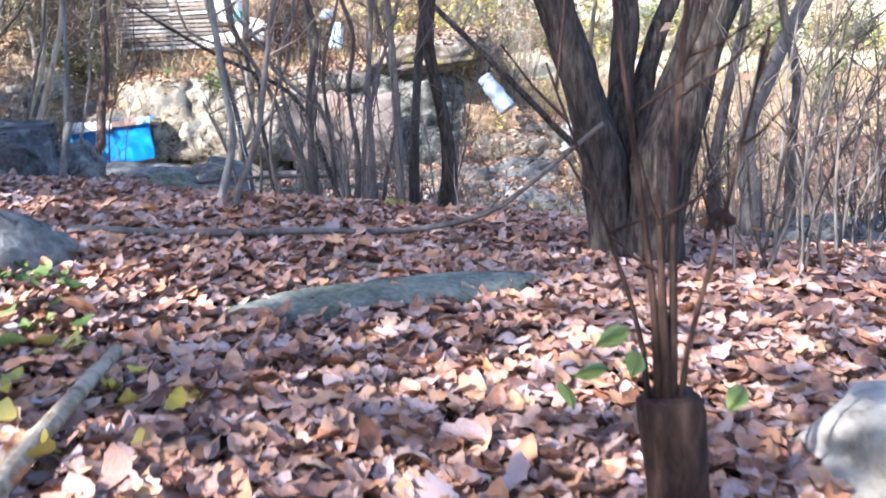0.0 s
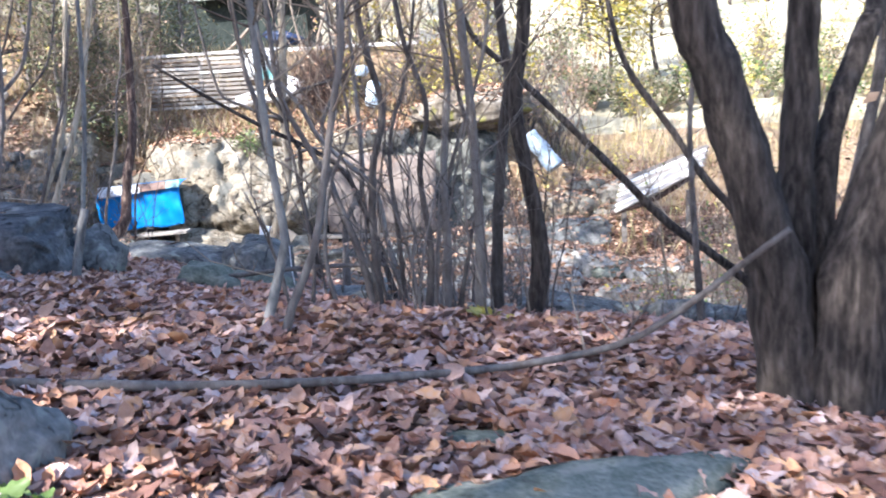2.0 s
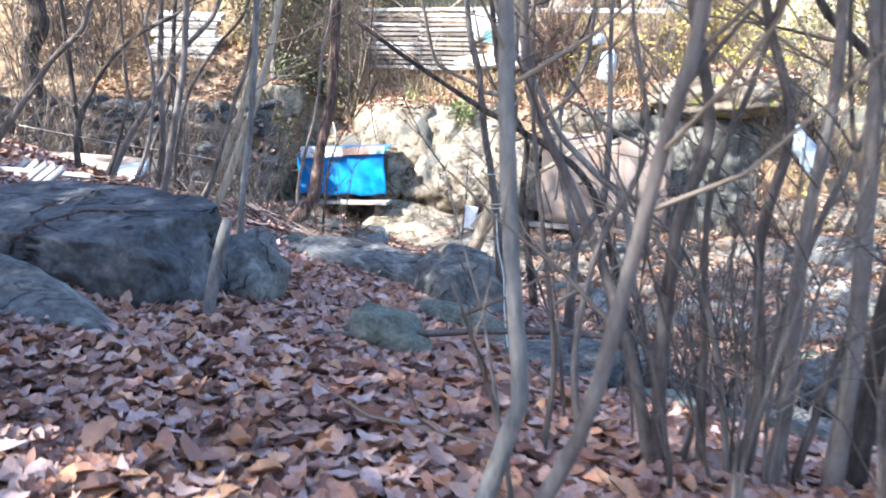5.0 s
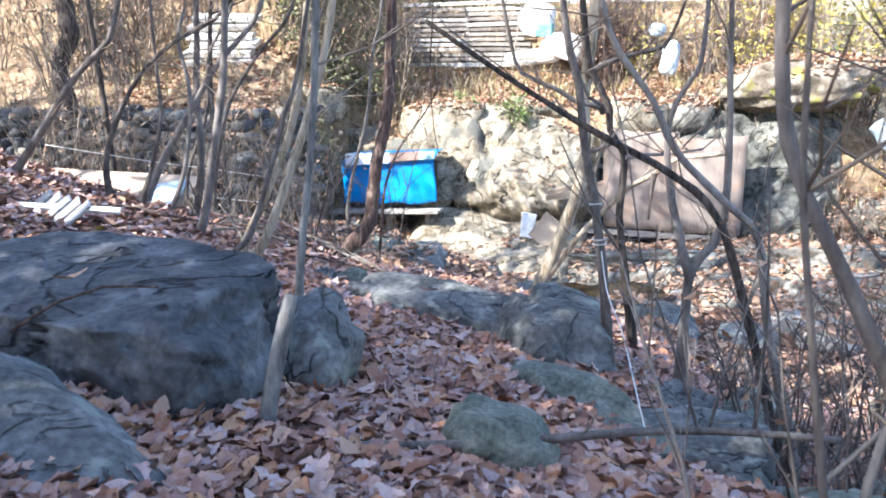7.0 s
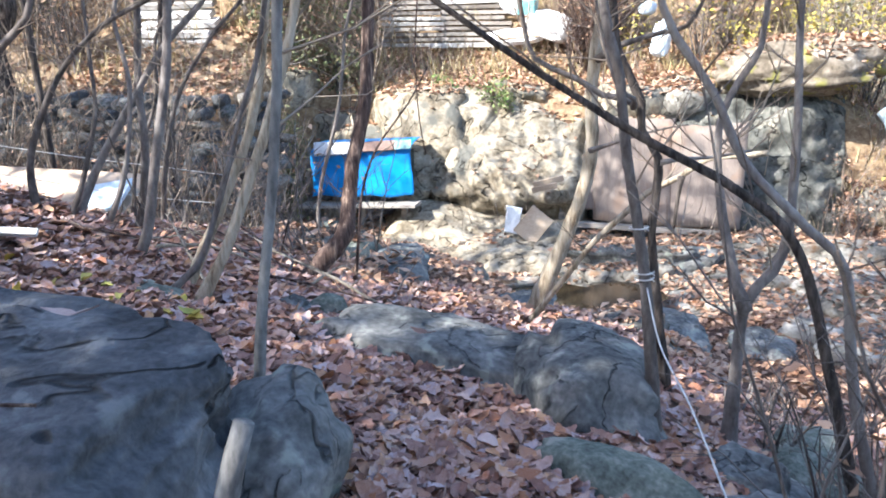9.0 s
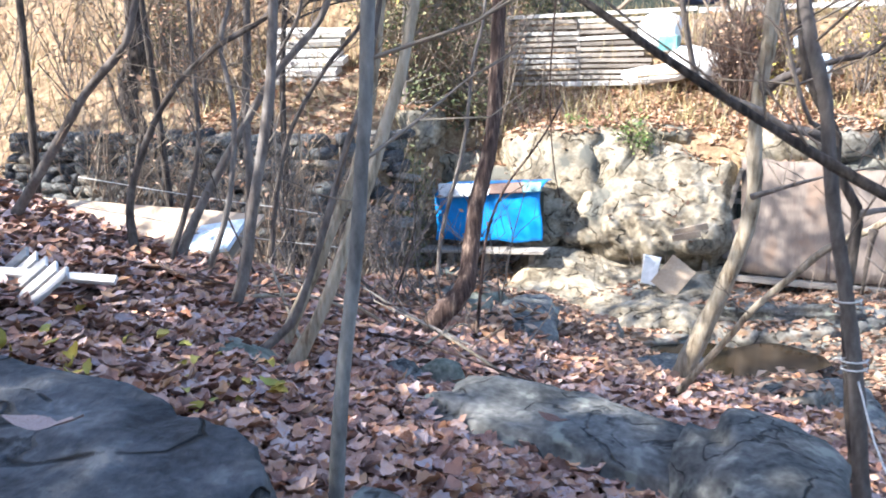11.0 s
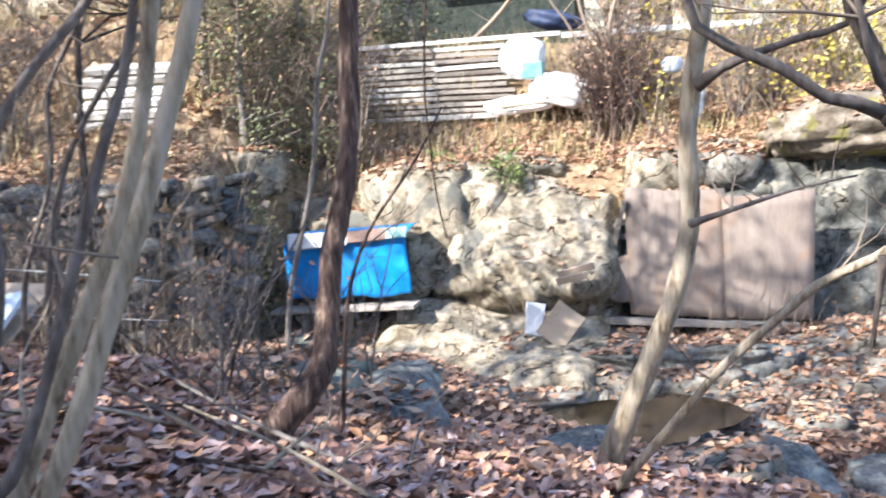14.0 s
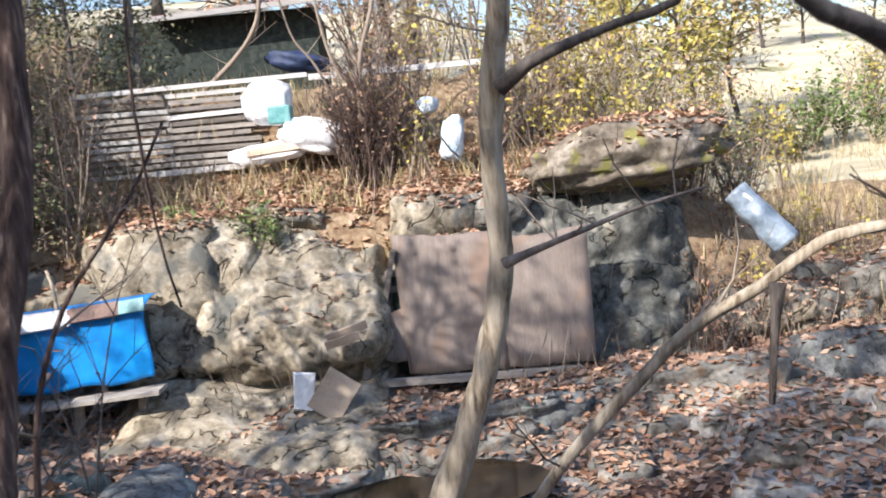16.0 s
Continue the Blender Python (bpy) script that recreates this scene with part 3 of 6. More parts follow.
random.seed(17)
for i in range(26):
    x, y = random.uniform(-0.9, 3.6), random.uniform(12.6, 20.4)
    s = random.uniform(0.2, 0.5)
    rock("stream_rock", random.choice((M_CLIFF, M_PALEROCK, M_PALEROCK)), (x, y, H(x, y) + 0.06), (s * random.uniform(1, 1.5), s, s * random.uniform(0.45, 0.8)),
         (random.uniform(-10, 10), random.uniform(-10, 10), random.uniform(0, 180)), 230 + i, "pale sunlit rock in the stream bed", 4, 0.36, 0.1, 0.6, group="pale rocks in the stream bed")

for i in range(15):
    x, y = random.uniform(-1.9, 1.2), random.uniform(8.7, 13.0)
    s = random.uniform(0.14, 0.34)
    rock("hollow_rock", random.choice((M_ROCK, M_ROCK, M_MOSS)), (x, y, H(x, y) + 0.03), (s * random.uniform(1, 1.5), s, s * random.uniform(0.5, 0.85)),
         (random.uniform(-12, 12), random.uniform(-12, 12), random.uniform(0, 180)), 260 + i, "blue-grey rock in the shaded hollow below the path", 4, 0.36, 0.1, 0.6, group="rocks in the shaded hollow")

# broad slabs added as the sun-bright patch, their brightness in the pale colour
for x, y, w, seed in ((0.27, 19.15, 0.75, 281), (0.2, 17.75, 0.6, 282), (-0.1, 19.95, 0.6, 283), (1.3, 19.6, 0.7, 284), (1.0, 18.2, 0.6, 285)):
    rock("pale_rock", M_PALEROCK, (x, y, H(x, y) + 0.05), (w, w * 0.7, 0.2), (-8, 4, 20 * seed), seed, "broad slab in the stream bed, coloured pale for strong sun", 5, 0.32, 0.12, 0.5, group="bleached slabs")

# pool in the stream bed
g = Geo()
for k in range(28):
    a = 2 * math.pi * k / 28
    r = 0.85 + 0.2 * math.sin(2 * a + 0.7) + 0.14 * math.sin(3 * a) + 0.07 * math.sin(7 * a)
    g.v.append(Vector((-3.45 + 1.0 * r * math.cos(a), 18.2 + 1.15 * r * math.sin(a), -2.2)))
g.f.append(tuple(range(28)))
tagged(part("stream_pool", g, M_WATER), "still brown stream pool between rocks", "water", kind="structure")


# ---- trees ----
def twigs_on(line, count, length, seed, lo=0.35, r=0.006):
    """Fine bare twigs along a stem, each with a side shoot or two."""
    rr = random.Random(seed)
    g = Geo()
    n = len(line)
    for _ in range(count):
        i = int(n * rr.uniform(lo, 0.97))
        p = line[min(i, n - 1)]
        a = rr.uniform(0, 6.28)
        d = Vector((math.cos(a), math.sin(a), rr.uniform(0.2, 1.1))).normalized()
        L = length * rr.uniform(0.4, 1.2)
        pts = [p]
        for k in range(3):
            d = (d + Vector((rr.uniform(-.3, .3), rr.uniform(-.3, .3), rr.uniform(-.1, .3)))).normalized()
            pts.append(pts[-1] + d * L / 3)
        g.tube(pts, r, r * 0.35, 4, 0.25, cap=False)
        for k in (1, 2):
            if rr.random() < 0.75:
                e = (d + Vector((rr.uniform(-1, 1), rr.uniform(-1, 1), rr.uniform(-.3, .6)))).normalized()
                q = pts[k]
                g.tube([q, q + e * L * 0.25, q + (e + Vector((0, 0, .3))) * L * 0.45], r * 0.6, r * 0.2, 3, 0.3, cap=False)
    return g


STEMS = {}


def stem(name, mat, pts, r0, r1, label="", twigs=6, parent=None, sides=9, length=0.7, flare=0.5, knots=0.22, category="tree", group=""):
    g = Geo()
    seed = len(STEMS) + 1
    if parent is None and flare:
        a = Vector(pts[0])
        d = a - Vector(pts[1])
        d = Vector((d.x * 0.5, d.y * 0.5, min(d.z, -0.2))).normalized()
        k = 0
        while a.z > H(a.x, a.y) - 0.06 and k < 15:
            a, k = a + d * 0.1, k + 1
        if k:
            pts = [tuple(a)] + list(pts)
    line = g.tube(pts, r0, r1, sides, 0.09, knots, seed, flare=flare)
    ob = part(name, g, mat, parent)
    STEMS[ob.name] = line
    if label:
        tagged(ob, label, category, group)
    if twigs:
        tagged(part("twig_spray" if parent is None else "side_spray", twigs_on(line, twigs, length, seed), M_TWIG, ob), kind="stuff")
    return ob


# sapling thicket on the edge of the bank
stem("sapling", M_SMOOTHBARK, [(-1.50, 6.10, 0.24), (-1.48, 6.10, 0.34), (-1.40, 6.10, 0.60), (-1.35, 6.10, 0.77), (-1.37, 6.10, 1.00), (-1.40, 6.10, 1.40), (-1.41, 6.10, 1.70), (-1.45, 6.10, 2.60), (-1.46, 6.10, 3.50)], 0.021, 0.012, "thin bare grey sapling rooted in fallen leaves", 12, category="sapling", group="saplings of the thicket")
stem("sapling", M_SAPLING, [(-1.42, 6.00, 0.20), (-1.39, 6.00, 0.27), (-1.33, 6.00, 0.47), (-1.20, 6.00, 0.75), (-1.14, 6.00, 1.00), (-1.09, 6.00, 1.25), (-1.04, 6.00, 1.49), (-1.00, 6.00, 1.70), (-0.94, 6.00, 2.50)], 0.021, 0.011, "thin bare grey sapling rooted in fallen leaves", 12, category="sapling", group="saplings of the thicket")
stem("sapling", M_SAPLING, [(-1.36, 6.30, 0.07), (-1.38, 6.30, 0.22), (-1.42, 6.30, 0.55), (-1.50, 6.30, 0.81), (-1.57, 6.30, 0.99)], 0.011, 0.004, "spindly bare shoot in the sapling thicket", 3, category="sapling", group="saplings of the thicket")
stem("sapling", M_SAPLING, [(-1.04, 7.16, -0.02), (-1.04, 7.16, 0.09), (-1.05, 7.16, 0.48), (-1.03, 7.16, 0.98), (-0.95, 7.16, 1.33), (-1.04, 7.16, 1.77), (-1.09, 7.16, 2.43), (-1.13, 7.16, 3.23)], 0.025, 0.012, "thin bare grey sapling rooted in fallen leaves", 12, category="sapling", group="saplings of the thicket")
stem("sapling", M_SAPLING, [(-1.04, 7.16, -0.01), (-1.06, 7.16, 0.12), (-1.14, 7.16, 0.50), (-1.27, 7.16, 0.87), (-1.39, 7.16, 1.13), (-1.53, 7.16, 1.43), (-1.56, 7.16, 1.79), (-1.58, 7.16, 2.33), (-1.59, 7.16, 2.96)], 0.021, 0.010, "thin bare grey sapling rooted in fallen leaves", 12, category="sapling", group="saplings of the thicket")
stem("sapling", M_SAPLING, [(-0.88, 7.25, -0.06), (-0.89, 7.25, 0.12), (-0.91, 7.25, 0.56), (-0.93, 7.25, 1.10), (-0.83, 7.25, 1.45), (-0.76, 7.25, 1.75), (-0.71, 7.25, 2.19), (-0.68, 7.25, 2.72)], 0.016, 0.006, "thin bare grey sapling rooted in fallen leaves", 12, category="sapling", group="saplings of the thicket")
stem("sapling", M_SAPLING, [(-0.77, 7.25, -0.07), (-0.76, 7.25, 0.03), (-0.72, 7.25, 0.48), (-0.76, 7.25, 0.95), (-0.70, 7.25, 1.33), (-0.82, 7.25, 1.76), (-0.89, 7.25, 2.42), (-0.94, 7.25, 3.22)], 0.021, 0.010, "thin bare grey sapling rooted in fallen leaves", 12, category="sapling", group="saplings of the thicket")
stem("sapling", M_SAPLING, [(-0.66, 7.29, -0.09), (-0.65, 7.29, 0.04), (-0.62, 7.29, 0.43), (-0.62, 7.29, 0.94), (-0.57, 7.29, 1.48), (-0.58, 7.29, 1.74), (-0.59, 7.29, 2.54), (-0.60, 7.29, 3.49)], 0.024, 0.012, "thin bare grey sapling rooted in fallen leaves", 12, category="sapling", group="saplings of the thicket")
stem("sapling", M_SAPLING, [(-0.44, 7.34, -0.13), (-0.44, 7.34, -0.02), (-0.42, 7.34, 0.50), (-0.43, 7.34, 1.07), (-0.45, 7.34, 1.53), (-0.47, 7.34, 1.74), (-0.51, 7.34, 2.63), (-0.52, 7.34, 3.69)], 0.032, 0.018, "thin bare grey sapling rooted in fallen leaves", 12, category="sapling", group="saplings of the thicket")
stem("sapling", M_SAPLING, [(-0.34, 7.52, -0.17), (-0.33, 7.52, 0.06), (-0.30, 7.52, 0.61), (-0.25, 7.52, 1.13), (-0.20, 7.52, 1.46), (-0.23, 7.52, 1.73), (-0.29, 7.52, 2.71), (-0.32, 7.52, 3.87)], 0.037, 0.021, "thin bare grey sapling rooted in fallen leaves", 12, category="sapling", group="saplings of the thicket")
stem("sapling", M_SAPLING, [(-0.60, 7.34, -0.11), (-0.57, 7.34, 0.06), (-0.47, 7.34, 0.53), (-0.40, 7.34, 0.85), (-0.50, 7.34, 1.32), (-0.54, 7.34, 1.64), (-0.56, 7.34, 1.91), (-0.57, 7.34, 2.23)], 0.014, 0.005, "spindly bare shoot in the sapling thicket", 3, category="sapling", group="saplings of the thicket")
stem("sapling", M_SAPLING, [(-0.77, 7.21, -0.06), (-0.80, 7.21, 0.10), (-0.86, 7.21, 0.52), (-0.99, 7.21, 0.89), (-1.21, 7.21, 1.11)], 0.014, 0.004, "spindly bare shoot in the sapling thicket", 3, category="sapling", group="saplings of the thicket")
stem("sapling", M_SAPLING, [(-0.74, 7.38, -0.10), (-0.72, 7.38, 0.04), (-0.67, 7.38, 0.56), (-0.55, 7.38, 1.04), (-0.41, 7.38, 1.42), (-0.33, 7.38, 1.73), (-0.29, 7.38, 2.09), (-0.27, 7.38, 2.51)], 0.016, 0.006, "thin bare grey sapling rooted in fallen leaves", 12, category="sapling", group="saplings of the thicket")
stem("tree", M_BARK, [(-0.13, 7.43, -0.18), (-0.12, 7.43, -0.13), (-0.05, 7.43, 0.41), (-0.12, 7.43, 0.91), (-0.17, 7.43, 1.25), (-0.14, 7.43, 1.56), (-0.11, 7.43, 1.72), (-0.03, 7.43, 2.83), (0.02, 7.43, 4.16)], 0.053, 0.029, "slender ridged grey-brown trunk on the bank edge", 8, sides=12)
stem("sapling", M_SAPLING, [(-1.45, 7.07, 0.04), (-1.40, 7.07, 0.50), (-1.45, 7.07, 0.93), (-1.50, 7.07, 1.33), (-1.51, 7.07, 1.64), (-1.51, 7.07, 1.90), (-1.51, 7.07, 2.22)], 0.012, 0.004, "spindly bare shoot in the sapling thicket", 3, category="sapling", group="saplings of the thicket")
stem("sapling", M_SAPLING, [(-1.26, 7.12, 0.02), (-1.28, 7.12, 0.14), (-1.34, 7.12, 0.49), (-1.28, 7.12, 0.91), (-1.14, 7.12, 1.25), (-1.20, 7.12, 1.63), (-1.22, 7.12, 1.89), (-1.22, 7.12, 2.21)], 0.014, 0.005, "spindly bare shoot in the sapling thicket", 3, category="sapling", group="saplings of the thicket")
# forked oak
oak = stem("oak_tree", M_BARK, [(1.03, 5.59, -0.17), (1.06, 5.58, 0.05), (1.12, 5.56, 0.56), (1.27, 5.55, 1.13), (1.46, 5.53, 1.80), (1.69, 5.51, 3.66), (1.85, 5.49, 5.90)], 0.151, 0.063, "dark furrowed oak trunk forking into four stems", 8, sides=16, knots=0.3, flare=0.45)
stem("limb", M_BARK, [(0.93, 5.64, -0.16), (0.90, 5.64, 0.07), (0.82, 5.64, 0.56), (0.69, 5.64, 1.04), (0.54, 5.64, 1.49), (0.44, 5.64, 1.85), (0.21, 5.64, 3.72), (0.05, 5.64, 5.95)], 0.116, 0.043, twigs=6, parent=oak, sides=14, knots=0.3)
stem("limb", M_BARK, [(0.98, 5.71, -0.18), (0.96, 5.74, 0.15), (0.93, 5.80, 0.67), (0.96, 5.85, 1.24), (0.99, 5.90, 1.81), (1.04, 5.97, 3.42), (1.07, 6.01, 5.34)], 0.085, 0.033, twigs=6, parent=oak, sides=14, knots=0.3)
stem("limb", M_BARK, [(1.02, 5.80, 0.48), (1.08, 5.90, 0.99), (1.20, 6.01, 1.34), (1.36, 6.12, 1.64), (1.45, 6.23, 1.83), (1.70, 6.49, 3.12), (1.87, 6.69, 4.69)], 0.058, 0.032, twigs=6, parent=oak, sides=14, knots=0.3)
# trees beyond the oak
stem("sapling", M_SAPLING, [(1.33, 8.90, -0.70), (1.30, 9.00, -0.02), (1.29, 9.10, 0.54), (1.30, 9.20, 1.11), (1.38, 9.30, 1.67), (1.43, 9.36, 2.42), (1.46, 9.40, 3.32)], 0.028, 0.012, "thin bare sapling below the bank edge", 6, category="sapling")
leaning = stem("leaning_tree", M_BARK, [(2.30, 9.70, -1.00), (2.10, 9.66, -0.62), (1.84, 9.60, -0.36), (1.58, 9.55, -0.14), (1.17, 9.50, 0.18), (0.72, 9.45, 0.66), (0.25, 9.40, 1.15), (-0.21, 9.35, 1.61), (-0.40, 9.30, 1.80), (-0.53, 9.27, 2.18), (-0.62, 9.25, 2.64)], 0.048, 0.018, "dark bare tree leaning out over the stream", 10, length=1.0)
stem("limb", M_BARK, [(1.95, 9.62, -0.50), (1.81, 9.60, 0.14), (1.52, 9.60, 0.51), (1.20, 9.60, 1.00), (0.92, 9.60, 1.40), (0.78, 9.60, 1.75), (0.70, 9.60, 2.24), (0.64, 9.60, 2.84)], 0.040, 0.018, twigs=10, parent=leaning, length=0.9)
stem("tree", M_SAPLING, [(2.48, 7.95, -0.62), (2.44, 8.00, -0.10), (2.40, 8.05, 0.41), (2.61, 8.10, 0.94), (2.86, 8.15, 1.46), (2.98, 8.20, 1.82), (3.12, 8.26, 2.81), (3.22, 8.30, 4.00)], 0.072, 0.036, "grey bare tree on the stream bank", 12, length=1.1, sides=10)
stem("tree", M_SAPLING, [(2.62, 7.58, -0.55), (2.62, 7.60, -0.35), (2.63, 7.67, 0.33), (2.66, 7.73, 0.90), (2.55, 7.80, 1.42), (2.46, 7.86, 2.41), (2.40, 7.90, 3.61)], 0.040, 0.021, "grey bare tree on the stream bank", 12, length=1.1, sides=10)
stem("tree", M_SAPLING, [(2.29, 8.56, -0.73), (2.31, 8.60, -0.36), (2.35, 8.67, 0.30), (2.49, 8.73, 0.94), (2.60, 8.80, 1.42), (2.70, 8.86, 2.41), (2.77, 8.90, 3.61)], 0.056, 0.030, "grey bare tree on the stream bank", 12, length=1.1, sides=10)
# arching stems beside the path
stem("sapling", M_BARK, [(-1.23, 10.90, -0.94), (-1.45, 10.80, -0.08), (-1.66, 10.70, 0.56), (-1.95, 10.60, 0.84), (-2.37, 10.50, 1.08), (-2.74, 10.40, 1.32), (-3.02, 10.30, 1.52), (-3.30, 10.20, 1.73)], 0.036, 0.013, "dark sapling arching over the path", 6, category="sapling")
stem("sapling", M_SAPLING, [(-1.14, 10.90, -0.93), (-1.32, 10.86, -0.19), (-1.42, 10.81, 0.42), (-1.61, 10.77, 0.63), (-1.91, 10.73, 0.94), (-2.06, 10.69, 1.25), (-2.19, 10.64, 1.44), (-2.31, 10.60, 1.65), (-2.42, 10.56, 2.14), (-2.50, 10.53, 2.73)], 0.032, 0.015, "dark bare sapling leaning over the drop", 8, category="sapling")
stem("sapling", M_SAPLING, [(-2.25, 10.60, -0.61), (-2.31, 10.62, 0.12), (-2.38, 10.64, 0.61), (-2.45, 10.66, 0.97), (-2.50, 10.68, 1.35), (-2.58, 10.70, 1.67), (-2.66, 10.72, 2.42), (-2.71, 10.73, 3.32)], 0.032, 0.017, "upright sapling with white cord tied round it", 6, category="sapling")
many = stem("sapling", M_SAPLING, [(-1.86, 11.40, -0.93), (-1.84, 11.42, -0.36), (-1.81, 11.44, 0.04), (-1.63, 11.46, 0.34), (-1.61, 11.48, 1.00), (-1.63, 11.50, 1.42), (-1.64, 11.51, 1.82), (-1.65, 11.52, 2.30)], 0.040, 0.012, "grey many-stemmed sapling below the path", 8, category="sapling")
stem("limb", M_SAPLING, [(-1.81, 11.40, -0.01), (-1.87, 11.44, 0.14), (-1.98, 11.48, 0.60), (-2.00, 11.52, 1.07), (-1.82, 11.56, 1.43), (-1.80, 11.60, 1.60), (-1.78, 11.64, 2.00), (-1.77, 11.67, 2.48)], 0.028, 0.012, twigs=6, parent=many)
# stems beyond the boulder
stem("sapling", M_SMOOTHBARK, [(-3.76, 9.26, -0.1), (-3.7, 9.22, 0.3), (-3.65, 9.19, 0.6), (-3.605, 9.18, 0.87), (-3.575, 9.18, 1.05), (-3.55, 9.18, 1.27), (-3.535, 9.18, 1.39), (-3.48, 9.18, 2.2), (-3.45, 9.18, 3.2)], 0.021, 0.015, "bare smooth grey sapling beside the boulder", 5, category="sapling")
stem("sapling", M_SAPLING, [(-7.05, 12.19, 0.08), (-7.06, 12.20, 0.18), (-7.09, 12.25, 0.63), (-6.79, 12.30, 1.22), (-6.41, 12.35, 1.58), (-5.87, 12.40, 1.87), (-5.65, 12.42, 2.32), (-5.50, 12.43, 2.88)], 0.028, 0.012, "bare grey sapling on the leafy bank", 8, category="sapling", group="bare saplings beyond the boulder")
stem("sapling", M_SAPLING, [(-6.58, 12.29, -0.07), (-6.55, 12.30, -0.01), (-6.34, 12.35, 0.50), (-6.26, 12.40, 1.15), (-6.37, 12.45, 1.65), (-6.31, 12.50, 1.90), (-6.26, 12.54, 2.40), (-6.23, 12.57, 3.00)], 0.024, 0.012, "bare grey sapling on the leafy bank", 8, category="sapling", group="bare saplings beyond the boulder")
stem("sapling", M_SAPLING, [(-6.99, 12.50, -0.04), (-6.77, 12.60, 0.46), (-6.52, 12.70, 0.90), (-6.19, 12.80, 1.41), (-5.83, 12.90, 1.81), (-5.68, 12.94, 2.28), (-5.57, 12.97, 2.86)], 0.036, 0.018, "bare grey sapling on the leafy bank", 8, category="sapling", group="bare saplings beyond the boulder")
stem("sapling", M_SAPLING, [(-6.82, 13.50, -0.53), (-6.72, 13.50, 0.27), (-6.53, 13.50, 0.93), (-6.17, 13.50, 1.45), (-5.79, 13.50, 1.84), (-5.63, 13.50, 2.31), (-5.52, 13.50, 2.89)], 0.024, 0.012, "bare grey sapling on the leafy bank", 8, category="sapling", group="bare saplings beyond the boulder")
stem("sapling", M_SAPLING, [(-7.77, 14.50, -0.65), (-7.70, 14.50, 0.08), (-7.38, 14.50, 0.83), (-7.31, 14.50, 1.44), (-7.01, 14.50, 1.91), (-6.89, 14.50, 2.40), (-6.81, 14.50, 2.99)], 0.024, 0.012, "bare grey sapling on the leafy bank", 8, category="sapling", group="bare saplings beyond the boulder")
stem("sapling", M_SAPLING, [(-6.65, 12.60, -0.60), (-6.46, 12.65, 0.00), (-6.38, 12.70, 0.54), (-6.41, 12.75, 1.16), (-6.39, 12.80, 1.66), (-6.38, 12.83, 2.41), (-6.37, 12.85, 3.31)], 0.040, 0.021, "bare grey sapling on the leafy bank", 8, category="sapling", group="bare saplings beyond the boulder")
stem("sapling", M_SAPLING, [(-6.87, 12.20, -0.06), (-6.69, 12.30, 0.42), (-6.58, 12.40, 0.95), (-6.65, 12.50, 1.34), (-6.69, 12.55, 1.84), (-6.72, 12.59, 2.44)], 0.024, 0.009, "bare grey sapling on the leafy bank", 8, category="sapling", group="bare saplings beyond the boulder")
stem("sapling", M_SAPLING, [(-7.99, 11.80, 0.22), (-7.26, 11.80, 1.04), (-6.99, 11.80, 1.34), (-6.70, 11.80, 1.57), (-6.61, 11.80, 1.65), (-6.43, 11.80, 2.12), (-6.31, 11.80, 2.70)], 0.040, 0.018, "bare grey sapling on the leafy bank", 8, category="sapling", group="bare saplings beyond the boulder")
stem("sapling", M_SAPLING, [(-6.14, 15.50, -1.20), (-6.07, 15.50, -0.28), (-5.81, 15.50, 0.64), (-5.69, 15.50, 1.46), (-5.59, 15.50, 1.80), (-5.53, 15.50, 2.30), (-5.49, 15.50, 2.90)], 0.024, 0.012, "bare grey sapling on the leafy bank", 8, category="sapling", group="bare saplings beyond the boulder")
stem("tree", M_DARKBARK, [(-5.22, 12.85, -0.75), (-5.1, 13.0, -0.41), (-4.89, 13.1, -0.17), (-4.85, 13.2, 0.09), (-4.83, 13.3, 0.45), (-4.75, 13.4, 0.91), (-4.72, 13.5, 1.67), (-4.7, 13.6, 2.9), (-4.7, 13.7, 4.2)], 0.068, 0.03, "crooked dark trunk with stripped reddish bark", 9, sides=12, knots=0.35)
stem("sapling", M_DARKBARK, [(-4.97, 13.56, -0.78), (-4.93, 13.60, -0.35), (-4.89, 13.65, 0.13), (-4.76, 13.70, 0.51), (-4.47, 13.75, 0.91), (-4.32, 13.80, 1.19)], 0.016, 0.006, "thin dark shoot beside a crooked trunk", 3, category="sapling")
stem("tree", M_BARK, [(-12.62, 18.80, -0.72), (-12.80, 18.80, 0.47), (-12.91, 18.80, 1.18), (-12.61, 18.80, 1.73), (-12.65, 18.80, 2.21), (-12.70, 18.80, 3.71), (-12.74, 18.80, 5.51)], 0.2, 0.1, "thick dark bent trunk above the stone wall", 10, sides=12, length=1.4)
# trees at the stream edge
bank = stem("tree", M_PALE, [(-3.60, 14.66, -1.37), (-3.38, 14.60, -0.81), (-3.18, 14.55, -0.31), (-3.04, 14.50, 0.14), (-2.99, 14.45, 0.50), (-3.00, 14.40, 0.98), (-2.96, 14.35, 1.36), (-2.92, 14.30, 1.63), (-2.84, 14.20, 2.87), (-2.79, 14.13, 4.37)], 0.070, 0.036, "leaning grey trunk with pale peeled base", 8, sides=14, knots=0.3)
stem("limb", M_SAPLING, [(-2.95, 14.30, 1.23), (-2.82, 14.23, 1.32), (-2.62, 14.15, 1.39), (-2.42, 14.08, 1.45), (-2.22, 14.00, 1.50), (-2.10, 13.95, 1.71), (-2.01, 13.92, 1.98)], 0.028, 0.011, twigs=6, parent=bank, length=0.5)
